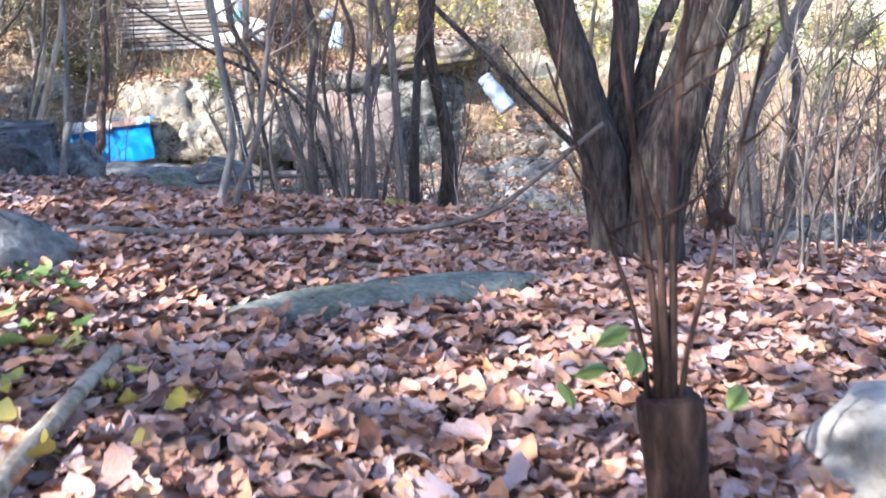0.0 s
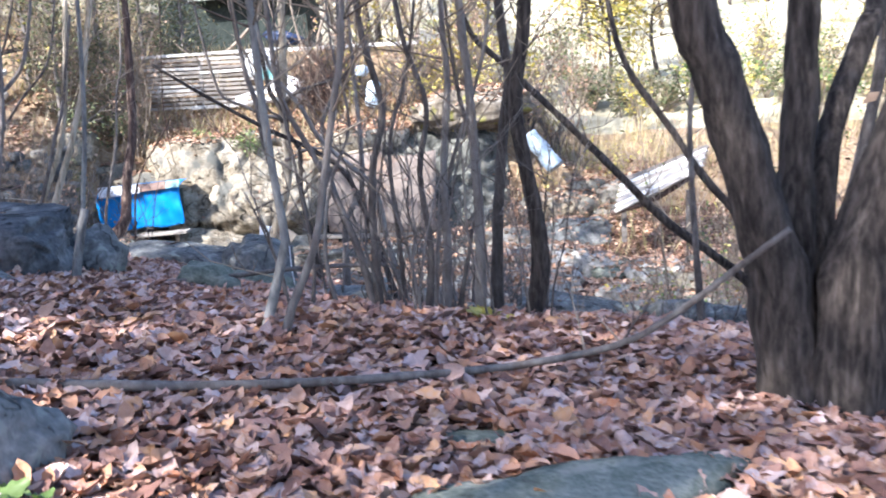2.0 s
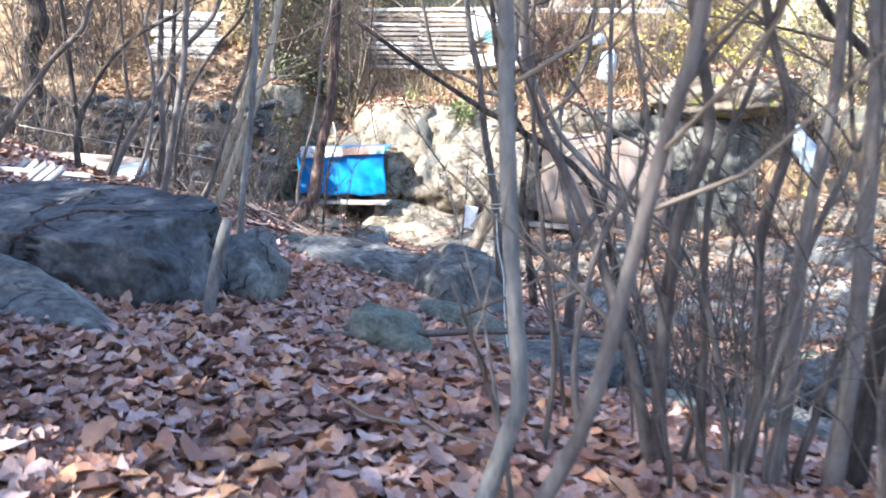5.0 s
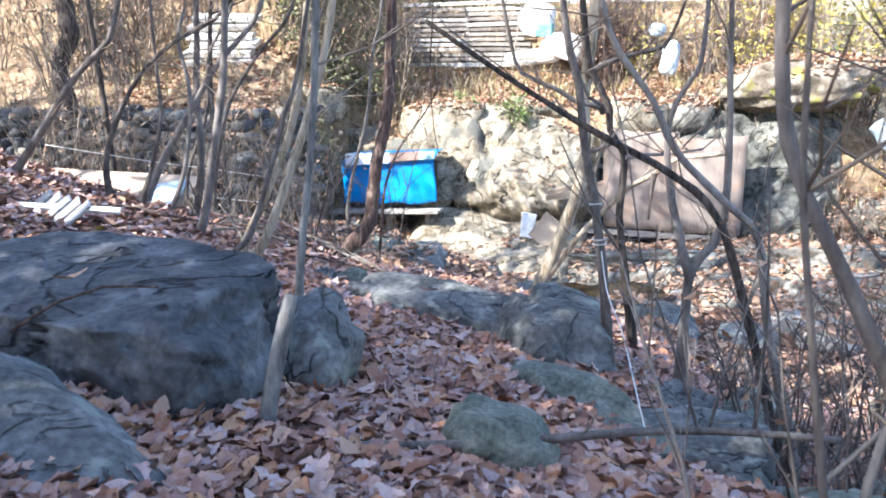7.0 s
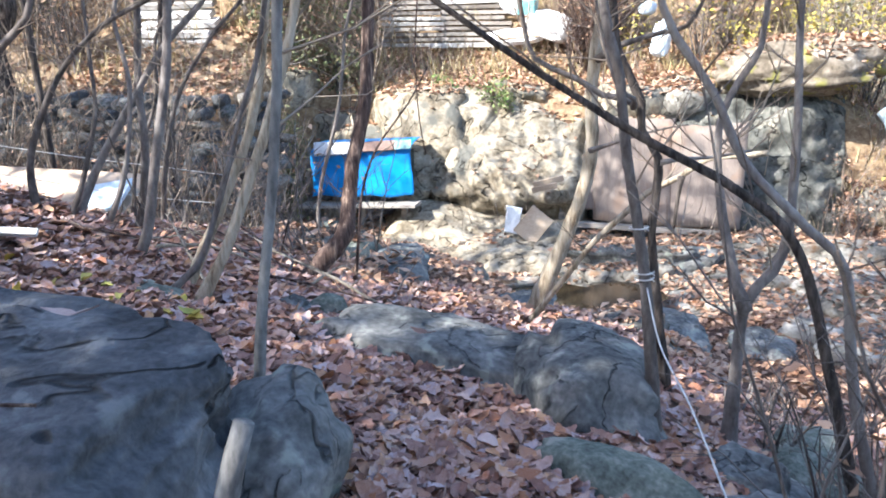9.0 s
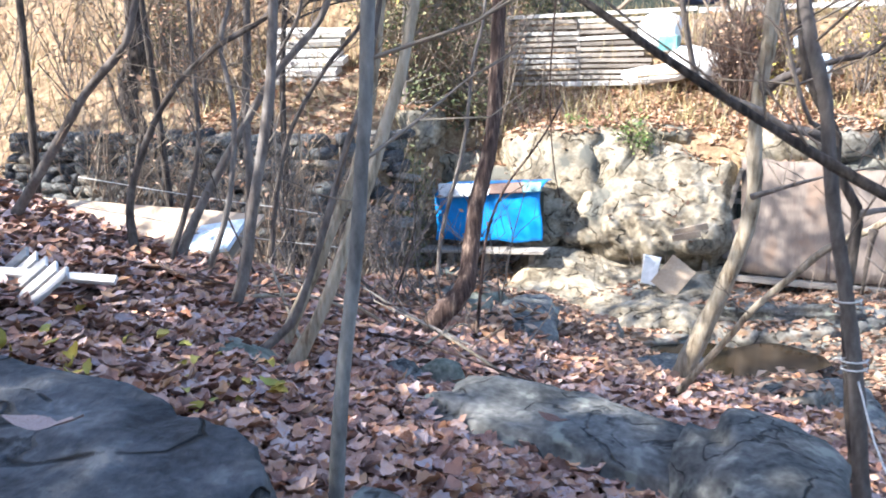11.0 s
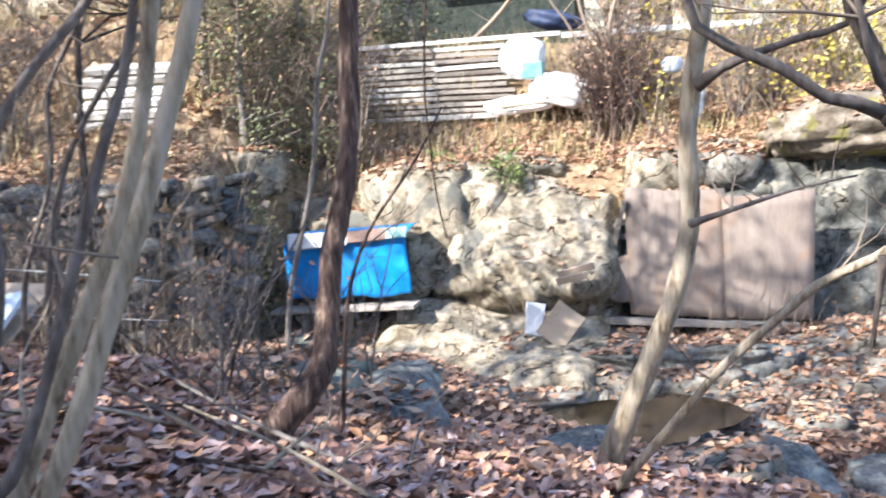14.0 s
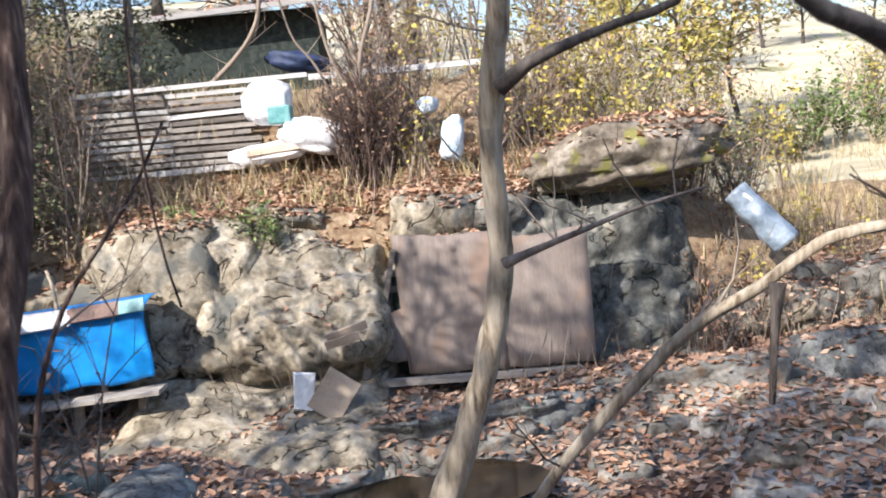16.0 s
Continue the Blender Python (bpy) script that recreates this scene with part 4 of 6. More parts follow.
stem("limb", M_SAPLING, [(-2.99, 14.30, 0.44), (-2.83, 14.20, 0.51), (-2.69, 14.10, 0.57), (-2.41, 14.00, 0.67), (-2.17, 13.90, 0.73)], 0.020, 0.006, twigs=6, parent=bank, length=0.5)
log = stem("leaning_log", M_PALE, [(-3.54, 13.86, -1.17), (-3.04, 13.60, -0.44), (-2.87, 13.51, -0.19), (-2.65, 13.43, 0.05), (-2.45, 13.34, 0.27), (-2.21, 13.26, 0.42), (-2.02, 13.17, 0.57), (-1.82, 13.09, 0.61), (-1.62, 13.00, 0.65)], 0.026, 0.02, "pale dead trunk leaning across the stream edge", 3, sides=12, knots=0.3)
stem("broken_limb", M_BARK, [(-2.20, 13.15, 0.44), (-2.22, 13.15, 0.25), (-2.24, 13.15, 0.03)], 0.02, 0.011, twigs=0, parent=log, sides=7)
fork = stem("tree", M_BARK, [(-2.22, 11.96, -0.88), (-2.34, 11.90, 0.13), (-2.36, 11.89, 0.30), (-2.34, 11.88, 0.58), (-2.34, 11.86, 0.78), (-2.44, 11.85, 0.95), (-2.45, 11.84, 1.11), (-2.52, 11.82, 1.27), (-2.59, 11.81, 1.40), (-2.61, 11.80, 1.49), (-2.69, 11.76, 2.39), (-2.75, 11.73, 3.47)], 0.031, 0.017, "dark crooked tree forking over the stream", 8, sides=12, knots=0.3)
stem("limb", M_SAPLING, [(-2.46, 11.85, 1.09), (-2.58, 11.79, 1.14), (-2.67, 11.73, 1.16), (-2.80, 11.68, 1.25), (-2.95, 11.62, 1.32), (-3.04, 11.56, 1.38), (-3.07, 11.50, 1.46), (-3.14, 11.37, 1.94), (-3.19, 11.28, 2.52)], 0.017, 0.010, twigs=7, parent=fork, length=0.5)
stem("limb", M_SAPLING, [(-2.33, 11.85, 0.75), (-2.18, 11.97, 0.76), (-2.05, 12.08, 0.75), (-1.79, 12.20, 0.78)], 0.014, 0.007, twigs=7, parent=fork, length=0.5)
stem("limb", M_SAPLING, [(-2.49, 11.80, 1.08), (-2.48, 11.70, 1.14), (-2.56, 11.60, 1.20), (-2.65, 11.49, 1.47), (-2.71, 11.41, 1.81)], 0.013, 0.007, twigs=7, parent=fork, length=0.5)
# bare stems on the far bank
stem("bare_tree", M_TWIG, [(-3.38, 23.76, -0.47), (-3.68, 23.80, 0.69), (-3.90, 23.83, 1.54), (-4.29, 23.87, 2.22), (-4.47, 23.90, 2.89), (-4.55, 23.91, 3.64), (-4.61, 23.92, 4.54)], 0.040, 0.018, "bare brown stem on the sunny far bank", 10, length=1.0, group="bare stems on the far bank")
stem("bare_tree", M_TWIG, [(-3.73, 23.76, -0.48), (-3.89, 23.80, 0.71), (-4.01, 23.83, 1.63), (-3.93, 23.87, 2.44), (-3.70, 23.90, 3.15), (-3.60, 23.91, 3.89), (-3.53, 23.92, 4.79)], 0.048, 0.024, "bare brown stem on the sunny far bank", 10, length=1.0, group="bare stems on the far bank")
stem("bare_tree", M_TWIG, [(-3.97, 23.76, -0.44), (-4.18, 23.80, 0.74), (-4.34, 23.83, 1.66), (-4.60, 23.87, 2.33), (-4.89, 23.90, 2.76), (-5.02, 23.91, 3.24), (-5.11, 23.92, 3.83)], 0.032, 0.012, "bare brown stem on the sunny far bank", 10, length=1.0, group="bare stems on the far bank")
stem("bare_tree", M_TWIG, [(-8.27, 25.00, 0.60), (-7.40, 25.00, 1.43), (-6.89, 25.00, 1.92), (-6.01, 25.00, 2.64), (-5.61, 25.00, 3.13), (-5.47, 25.00, 3.61), (-5.37, 25.00, 4.20)], 0.056, 0.030, "bare brown stem on the sunny far bank", 10, length=1.0, group="bare stems on the far bank")
# dead wood
stem("leaning_branch", M_SAPLING, [(-2.25, 4.96, 0.52), (-1.78, 4.98, 0.48), (-1.41, 5.10, 0.42), (-0.89, 5.22, 0.38), (-0.29, 5.66, 0.26), (0.15, 5.62, 0.35), (0.36, 5.50, 0.51), (0.60, 5.42, 0.72), (0.76, 5.36, 0.86)], 0.021, 0.013, "grey dead branch leaning on the oak", 3, flare=0, category="branch", length=0.35)
stem("fallen_branch", M_SAPLING, [(-3.05, 7.92, 0.2), (-2.5, 8.2, 0.15), (-1.96, 8.5, 0.13), (-1.6, 8.65, 0.11), (-1.15, 8.75, 0.08)], 0.022, 0.014, "fallen grey branch across the path", 2, flare=0, category="branch", length=0.3)
stem("fallen_branch", M_PALE, [(-1.07, 2.25, 0.47), (-1.09, 2.56, 0.465), (-1.12, 2.9, 0.45), (-1.15, 3.35, 0.43)], 0.032, 0.022, "bleached grey branch lying in the leaves", 0, flare=0, category="branch")
stem("broken_stub", M_SMOOTHBARK, [(-3.27, 8.02, 0.16), (-3.23, 8.05, 0.42), (-3.18, 8.08, 0.64), (-3.16, 8.1, 0.72)], 0.038, 0.026, "grey broken stub leaning on the boulder", 0, category="stump")
# cut shrub at the start
shrub = stem("cut_shrub", M_STUMP, [(0.43, 2.42, 0.1), (0.41, 2.4, 0.4), (0.39, 2.38, 0.6), (0.385, 2.38, 0.635)], 0.078, 0.062, "brown cut shrub stump with thin dark shoots", 0, sides=16, knots=0.3, category="shrub")
rr = random.Random(8)
for dx, dy, hh, r in ((-0.14, 0.02, 1.05, 0.009), (0.04, 0.02, 1.1, 0.01), (-0.24, 0.06, 0.75, 0.006), (0.16, -0.03, 0.8, 0.007), (-0.03, 0.0, 0.5, 0.014)):
    mid = (0.385 + dx * 0.4 + rr.uniform(-0.02, 0.02), 2.38 + dy, 0.58 + hh * 0.5)
    tip = (0.385 + dx, 2.38 + dy * 1.5, 0.58 + hh)
    shoot = stem("shoot", M_STUMP, [(0.385 + dx * 0.15, 2.38, 0.56), (0.385 + dx * 0.2, 2.38 + dy * 0.5, 0.58 + hh * 0.2), mid, tip], r, r * 0.4, twigs=0, parent=shrub, sides=6)
    g = Geo()
    for k in range(4):
        q = Vector(mid).lerp(Vector(tip), rr.uniform(0.0, 0.9))
        e = Vector((rr.uniform(-0.16, 0.16), rr.uniform(-0.1, 0.1), rr.uniform(0.05, 0.2)))
        g.tube([q, q + e * 0.5 + Vector((0, 0, -0.01)), q + e], 0.004, 0.002, 4, 0.1, cap=False)
    tagged(part("side_spray", g, M_STUMP, shoot), kind="stuff")
g = Geo()
g.tube([(0.44, 2.36, 1.0), (0.47, 2.36, 1.03), (0.5, 2.36, 1.01)], 0.016, 0.01, 8, 0.02, 0.4, 3)
part("knot", g, M_STUMP, shrub, "dark curled dead leaf on a shoot")
# cord tied from the sapling down past the path
g = Geo()
g.tube([(-2.335, 10.63, 0.36), (-2.25, 10.30, 0.17), (-2.11, 9.8, 0.10), (-1.98, 9.2, 0.02), (-1.9, 8.9, -0.08)], 0.004, 0.004, 6, 0.08)
cord = tagged(part("cord", g, M_ROPE), "white cord tied to a sapling and slanting to the ground", "cord")
for z in (0.40, 0.37, 0.62):
    g = Geo()
    c = Vector((-2.345, 10.635, z)) if z < 0.6 else Vector((-2.38, 10.64, z))
    g.tube([c + Vector((0.046 * math.cos(a * 0.7), 0.046 * math.sin(a * 0.7), 0.002 * a)) for a in range(10)], 0.004, 0.004, 5, 0.03)
    part("loop", g, M_ROPE, cord)


# cords strung between the trees below the wall
for pts in ([(-8.93, 13.6, 0.51), (-8.07, 14.2, 0.27), (-7.36, 14.6, 0.12), (-6.9, 15.0, -0.02)], [(-9.26, 13.9, 0.17), (-8.71, 14.2, 0.03), (-7.79, 14.6, -0.19), (-7.0, 15.2, -0.38)]):
    g = Geo()
    g.tube(pts, 0.005, 0.005, 5, 0.2)
    tagged(part("cord", g, M_ROPE), "thin pale cord strung between trees below the wall", "cord", "cords below the wall")

# leaning poles beyond the boulder
stem("leaning_tree", M_PALE, [(-5.05, 10.93, -0.2), (-4.97, 10.97, -0.03), (-4.81, 11.05, 0.29), (-4.71, 11.13, 0.6), (-4.61, 11.21, 0.91), (-4.55, 11.29, 1.17), (-4.46, 11.37, 1.53), (-4.3, 11.5, 2.5)], 0.036, 0.026, "pale leaning trunk with bark peeled away", 5, group="leaning pale trunks")
stem("leaning_tree", M_PALE, [(-5.28, 11.16, -0.2), (-5.2, 11.21, -0.04), (-5.06, 11.29, 0.29), (-4.92, 11.37, 0.64), (-4.82, 11.45, 0.91), (-4.77, 11.53, 1.21), (-4.74, 11.61, 1.56), (-4.65, 11.7, 2.5)], 0.034, 0.024, "pale leaning trunk with bark peeled away", 5, group="leaning pale trunks")
stem("leaning_tree", M_SAPLING, [(-5.3, 10.9, -0.1), (-5.18, 10.94, 0.02), (-5.0, 11.02, 0.18), (-4.91, 11.1, 0.44), (-4.82, 11.18, 0.78), (-4.75, 11.26, 1.09), (-4.66, 11.34, 1.43), (-4.5, 11.4, 2.3)], 0.02, 0.014, "thin grey leaning trunk", 5, group="leaning pale trunks")
stem("sapling", M_SAPLING, [(-5.8, 11.48, -0.1), (-5.7, 11.59, 0.21), (-5.63, 11.67, 0.72), (-5.56, 11.75, 1.17), (-5.54, 11.83, 1.62), (-5.5, 11.9, 2.6)], 0.036, 0.026, "bare grey sapling on the leafy bank", 6, category="sapling", group="bare saplings beyond the boulder")

lv = [Vector((0.5 - k / 6, 0, 0.1 * math.sin(math.pi * k / 6))) for k in range(7)]
lv += [Vector((0.5 - k / 6, side * 0.27 * math.sin(math.pi * (k / 6) ** 0.8), 0.02)) for side in (1, -1) for k in range(1, 6)]
lf = []
for o in (7, 12):
    lf += [(0, o, 1)] + [(k, o + k - 1, o + k, k + 1) for k in range(1, 5)] + [(5, o + 4, 6)]
for i, (x, y, z, a) in enumerate(((0.25, 2.3, 0.8, 20), (0.29, 2.28, 0.75, 70), (0.21, 2.32, 0.72, -30), (0.5, 2.3, 0.66, 50), (0.16, 2.3, 0.68, 100))):
    g = Geo()
    m = pose(x, y, z, 30, -20, a) @ Matrix.Diagonal((0.085, 0.085, 0.085, 1))
    g.v, g.f = [m @ q for q in lv], lf
    part("leaf", g, M_FRESH, shrub, "bright green leaf")
stem("vine", M_DARKBARK, [(-4.12, 7.72, 0.62), (-4.02, 7.86, 0.70), (-3.9, 7.98, 0.735), (-3.7, 8.05, 0.73)], 0.008, 0.005, "thin dark root curling over the boulder", 0, flare=0, sides=5, category="root")
stem("hanging_vine", M_DARKBARK, [(-4.20, 13.40, 2.62), (-4.30, 13.40, 1.42), (-4.30, 13.40, 1.15), (-4.29, 13.40, 0.91), (-4.26, 13.40, 0.66), (-4.23, 13.40, 0.52)], 0.009, 0.005, "thin dark vine hanging from the crooked tree", 0, flare=0, sides=5, category="vine")
# dead branches lying below the crooked trunk
rr = random.Random(12)
for i in range(16):
    x, y, a, L = rr.uniform(-6.2, -4.4), rr.uniform(11.7, 13.6), rr.uniform(0, 3.14), rr.uniform(0.35, 0.8)
    c, s = math.cos(a) * L, math.sin(a) * L
    stem("dead_branch", rr.choice((M_SAPLING, M_DARKBARK, M_PALE)), [(x - c, y - s, H(x - c, y - s) + 0.04), (x + rr.uniform(-.08, .08), y, H(x, y) + rr.uniform(0.05, 0.22)), (x + c, y + s, H(x + c, y + s) + rr.uniform(0.05, 0.3))],
         rr.uniform(0.008, 0.02), 0.005, "dead branch lying among the leaves", 3, flare=0, sides=6, length=0.3, category="branch", group="dead branches on the bank")


# ---- man-made things on the far bank ----
def board(name, mat, m, sx, sy, sz, parent=None, label="", jitter=0.0, bevel=0.004):
    g = Geo()
    g.box(m, sx, sy, sz, jitter)
    return soften(part(name, g, mat, parent, label, smooth=False), bevel)


def tarp_box():
    top = new("tarp_covered_box")
    tagged(top, "wooden box on a stone ledge under a bright blue tarpaulin", "covered box")
    x0, x1, y0, y1, z0, z1 = -8.36, -6.58, 20.62, 21.25, -1.42, -0.62
    board("crate", M_DARK, pose((x0 + x1) / 2, (y0 + y1) / 2 + 0.05, -1.0, 0, 0, 2), 1.52, 0.5, 0.7, top)
    g = Geo()
    nx, nz = 40, 22
    for j in range(nz + 1):
        for i in range(nx + 1):
            s, t = i / nx, j / nz
            x = x0 + (x1 - x0) * s
            if t < 0.7:
                q = t / 0.7
                z = z0 + 0.03 * s + (z1 - z0) * q
                y = y0 - 0.05 * (1 - q) + 0.02 * math.sin(s * 9 + q * 2) * (1 - q) + 0.015 * math.sin(s * 23 + 4 * q)
                x += 0.05 * (1 - q) * s + 0.015 * math.sin(q * 6)
                y -= 0.10 * math.exp(-((s - 0.72) / 0.06) ** 2) * (1 - q) * 0.3
            else:
                q = (t - 0.7) / 0.3
                z = z1 + 0.03 * math.sin(q * 3.14) + 0.08 * q + 0.05 * s
                y = y0 + 0.02 + (y1 - y0) * q
            z += 0.05 * s
            g.v.append(Vector((x, y, z + 0.02 * math.sin(s * 14) * (1 - t))))
    for j in range(nz):
        for i in range(nx):
            a = j * (nx + 1) + i
            g.f.append((a, a + 1, a + nx + 2, a + nx + 1))
    cloth = part("tarpaulin", g, M_TARP, top, "bright blue creased tarpaulin")
    so = cloth.modifiers.new("thickness", "SOLIDIFY")
    so.thickness = 0.006
    board("white_strip", M_WHITE, pose(-7.84, 20.57, -0.56, 66, -3, 0), 0.86, 0.22, 0.02, top, "white folded sheet", 0.02)
    board("brown_strip", M_CARD, pose(-7.14, 20.57, -0.51, 66, -4, 0), 0.6, 0.17, 0.02, top, "brown board on the tarpaulin", 0.01)
    board("teal_strip", M_TEAL, pose(-6.7, 20.57, -0.48, 64, -4, 0), 0.3, 0.16, 0.02, top, "teal plastic flap")
    board("base_board", M_TIMBER, pose(-7.5, 20.56, -1.52, 0, -2.5, 0), 2.1, 0.4, 0.05, top, "pale grey base board")
    for x in (-8.15, -7.5, -6.75):
        board("foot_block", M_TIMBER, pose(x, 20.7, -1.78, 0, 4, 0), 0.09, 0.1, 0.5, top)
    g = Geo()
    g.tube([(-7.62, 20.8, -0.5), (-7.7, 20.95, -0.2), (-7.76, 21.0, -0.02)], 0.025, 0.02, 6)
    part("stick", g, M_PALE, top)


def ply_shelter():
    top = new("plywood_shelter")
    tagged(top, "low shelter of brown plywood sheets leaning against the cliff", "shelter")

    def sheet(name, xs, zs, parent, dy=0.0, label="", mat=M_PLY):
        """A sheet with the given corner x at bottom left, bottom right, top right, top left, and z at the same corners."""
        g = Geo()
        n = 10
        for j in range(n + 1):
            for i in range(n + 1):
                s, t = i / n, j / n
                x = (xs[0] * (1 - s) + xs[1] * s) * (1 - t) + (xs[3] * (1 - s) + xs[2] * s) * t
                z = (zs[0] * (1 - s) + zs[1] * s) * (1 - t) + (zs[3] * (1 - s) + zs[2] * s) * t
                if j == n:
                    z += 0.018 * math.sin(s * 7 + 1) + 0.01 * math.sin(s * 27)
                if j == 0:
                    z += 0.012 * math.sin(s * 9 + 2)
                g.v.append(Vector((x, 21.32 + dy + (z + 1.85) * 0.21 + 0.015 * math.sin(s * 4 + 1) * (1 - t), z)))
        for j in range(n):
            for i in range(n):
                a = j * (n + 1) + i
                g.f.append((a, a + 1, a + n + 2, a + n + 1))
        ob = part(name, g, mat, parent, label)
        so = ob.modifiers.new("thickness", "SOLIDIFY")
        so.thickness, so.offset = 0.012, 1
        return ob

    sheet("plywood_sheet", (-3.62, -2.32, -2.36, -3.70), (-1.80, -1.84, -0.14, -0.09), top, 0.0, "warm brown plywood sheet")
    sheet("plywood_sheet", (-2.36, -1.27, -1.21, -2.40), (-1.83, -1.84, -0.17, -0.25), top, -0.03, "brown plywood sheet with a curved top edge")
    sheet("plywood_offcut", (-3.90, -3.5, -3.6, -4.06), (-1.62, -1.66, -1.0, -1.02), top, 0.03, "brown plywood offcut")
    board("bottom_rail", M_TIMBER, pose(-2.75, 21.3, -1.9, 0, 1.5, 0), 2.6, 0.1, 0.09, top, "grey wooden rail")
    board("side_post", M_TIMBER, pose(-4.13, 21.36, -1.58, 0, 8, 0), 0.09, 0.08, 0.6, top)
    board("side_post", M_TIMBER, pose(-3.80, 21.6, -0.7, 0, 14, 0), 0.07, 0.07, 0.95, top)
    board("foot_post", M_TIMBER, pose(-1.93, 21.3, -2.08, 0, -12, 0), 0.1, 0.1, 0.36, top)
    board("foot_post", M_TIMBER, pose(-3.9, 21.4, -2.0, 0, 0, 0), 0.1, 0.1, 0.3, top)
    for z in (-0.55, -0.75):
        board("cross_slat", M_TIMBER, pose(-3.62, 21.66, z), 0.4, 0.03, 0.08, top)
    # near-black block put in as the shade behind the sheets
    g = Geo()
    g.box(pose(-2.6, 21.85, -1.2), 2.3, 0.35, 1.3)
    part("inside_shade", g, M_DARK, top, smooth=False)


tarp_box()
ply_shelter()
for m, s in ((pose(-4.3, 20.78, -1.06, 10, -14, 8), (0.5, 0.03, 0.1)), (pose(-4.36, 20.74, -1.16, 10, -12, 8), (0.42, 0.03, 0.1))):
    tagged(board("plank", M_PLYPALE, m, *s), "short pale plank leaning on the rock", "plank")
tagged(board("plywood_offcut", M_PLYPALE, pose(-4.5, 20.5, -1.74, -14, 38, 4), 0.42, 0.02, 0.52), "square pale plywood offcut leaning on the cliff foot", "board")
# sunlit part of the same offcut, its glare made as a white piece
tagged(board("sunlit_offcut", M_WHITE, pose(-4.84, 20.5, -1.66, -14, 8, 4), 0.24, 0.03, 0.42, jitter=0.03), "white piece standing for the sunlit part of the plywood offcut", "board")


def plank_stack():
    top = new("plank_fence")
    tagged(top, "fence of grey weathered horizontal planks above the cliff", "fence")
    rr = random.Random(3)
    for k in range(12):
        z = 0.98 + k * 0.105
        for a, b in ((-8.3, -7.0), (-7.0, -5.7)):
            L = b - a + rr.uniform(-0.12, 0.1)
            board("plank", rr.choice((M_TIMBER, M_TIMBER, M_WHITEWOOD)), pose((a + b) / 2 + rr.uniform(-.06, .06), 24.42 + rr.uniform(-.03, .03), z, rr.uniform(-8, 8), rr.uniform(-1.2, 1.2), 0), L, 0.03, 0.07, top)
    for x in (-8.1, -7.0, -5.9):
        board("post", M_TIMBER, pose(x, 24.5, 1.45), 0.08, 0.08, 1.5, top)
    board("top_rail", M_WHITEWOOD, pose(-6.6, 24.38, 2.26, 0, -0.5, 0), 3.6, 0.06, 0.07, top, "bleached top rail")
    board("bottom_rail", M_WHITEWOOD, pose(-6.5, 24.30, 0.98, 0, -0.5, 0), 1.5, 0.08, 0.09, top, "bleached bottom board")


plank_stack()
tagged(board("rail", M_WHITEWOOD, pose(-3.2, 24.6, 2.25, 0, 0, 0), 3.2, 0.06, 0.09), "bleached rail above the far bank", "rail")
rock("white_sack", M_WHITE, (-5.38, 24.1, 1.88), (0.36, 0.2, 0.32), (0, 4, 6), 146, "bulging white plastic sack beside the plank fence", 4, 0.2, 0, 0.6, "sack")
tagged(board("teal_crate", M_TEAL, pose(-5.2, 23.9, 1.68, 0, 0, -6), 0.34, 0.24, 0.26, bevel=0.02), "teal plastic crate on white sheeting", "crate")
rock("white_sheeting", M_WHITE, (-4.75, 24.0, 1.35), (0.5, 0.35, 0.26), (0, 14, 0), 141, "crumpled white plastic sheeting on the bank", 4, 0.22, 0, 0.6, category="sheeting")
rock("white_sheeting", M_WHITE, (-5.4, 24.0, 1.15), (0.62, 0.3, 0.08), (25, -4, 0), 142, "flattened white plastic sheeting on the bank", 4, 0.2, 0, 0.6, category="sheeting")
tagged(board("pale_board", M_PLYPALE, pose(-5.0, 23.75, 1.2, -30, -4, 0), 1.5, 0.03, 0.12), "pale board lying below white sheeting", "board")
rock("blue_bag", M_BLUEWHITE, (-2.7, 23.7, 1.1), (0.17, 0.12, 0.34), (0, 10, 0), 143, "pale blue plastic bag hanging on the bank", 4, 0.2, 0, 0.6, category="bag")
rock("blue_bag", M_BLUEWHITE, (-3.0, 24.3, 1.65), (0.16, 0.1, 0.13), (0, 0, 0), 144, "small pale blue plastic bag on the bank", 3, 0.2, 0, 0.6, category="bag")
rock("dark_sheeting", M_NAVY, (-5.0, 25.2, 2.55), (0.55, 0.3, 0.16), (0, 14, 0), 145, "dark blue sheeting behind the fence", 3, 0.35, category="sheeting")

# wrapped bundle leaning on the rock
g = Geo()
g.tube([(0.86, 22.0, 0.05), (1.1, 21.85, -0.28), (1.38, 21.7, -0.68)], 0.17, 0.2, 16, 0.05, 0.25, 5)
bundle = tagged(part("wrapped_parcel", g, M_FOIL), "parcel wrapped in shiny pale blue plastic on rocks", "parcel")
g = Geo()
g.tube([(0.84, 21.92, 0.06), (0.98, 21.75, -0.06), (1.06, 21.9, -0.26)], 0.03, 0.02, 6)
part("strap", g, M_WHITE, bundle)

# collapsed plank roof down the bank
roof = tagged(new("plank_roof"), "low collapsed roof of pale planks on the far bank", "roof")
for k in range(7):
    board("plank", M_WHITEWOOD if k % 2 else M_TIMBER, pose(3.2 + 0.05 * k, 19.75 + 0.13 * k, -1.0 + 0.07 * k, 24, -24 + k * 0.8, 3), 1.9, 0.12, 0.03, roof)
for x in (2.6, 3.9):
    board("post", M_TIMBER, pose(x, 20.2, -1.6), 0.09, 0.09, 1.0, roof)
g = Geo()
g.tube([(2.3, 19.9, -1.45), (3.2, 20.0, -1.2), (4.1, 20.1, -0.72)], 0.06, 0.05, 8)
part("beam", g, M_DARKBARK, roof)

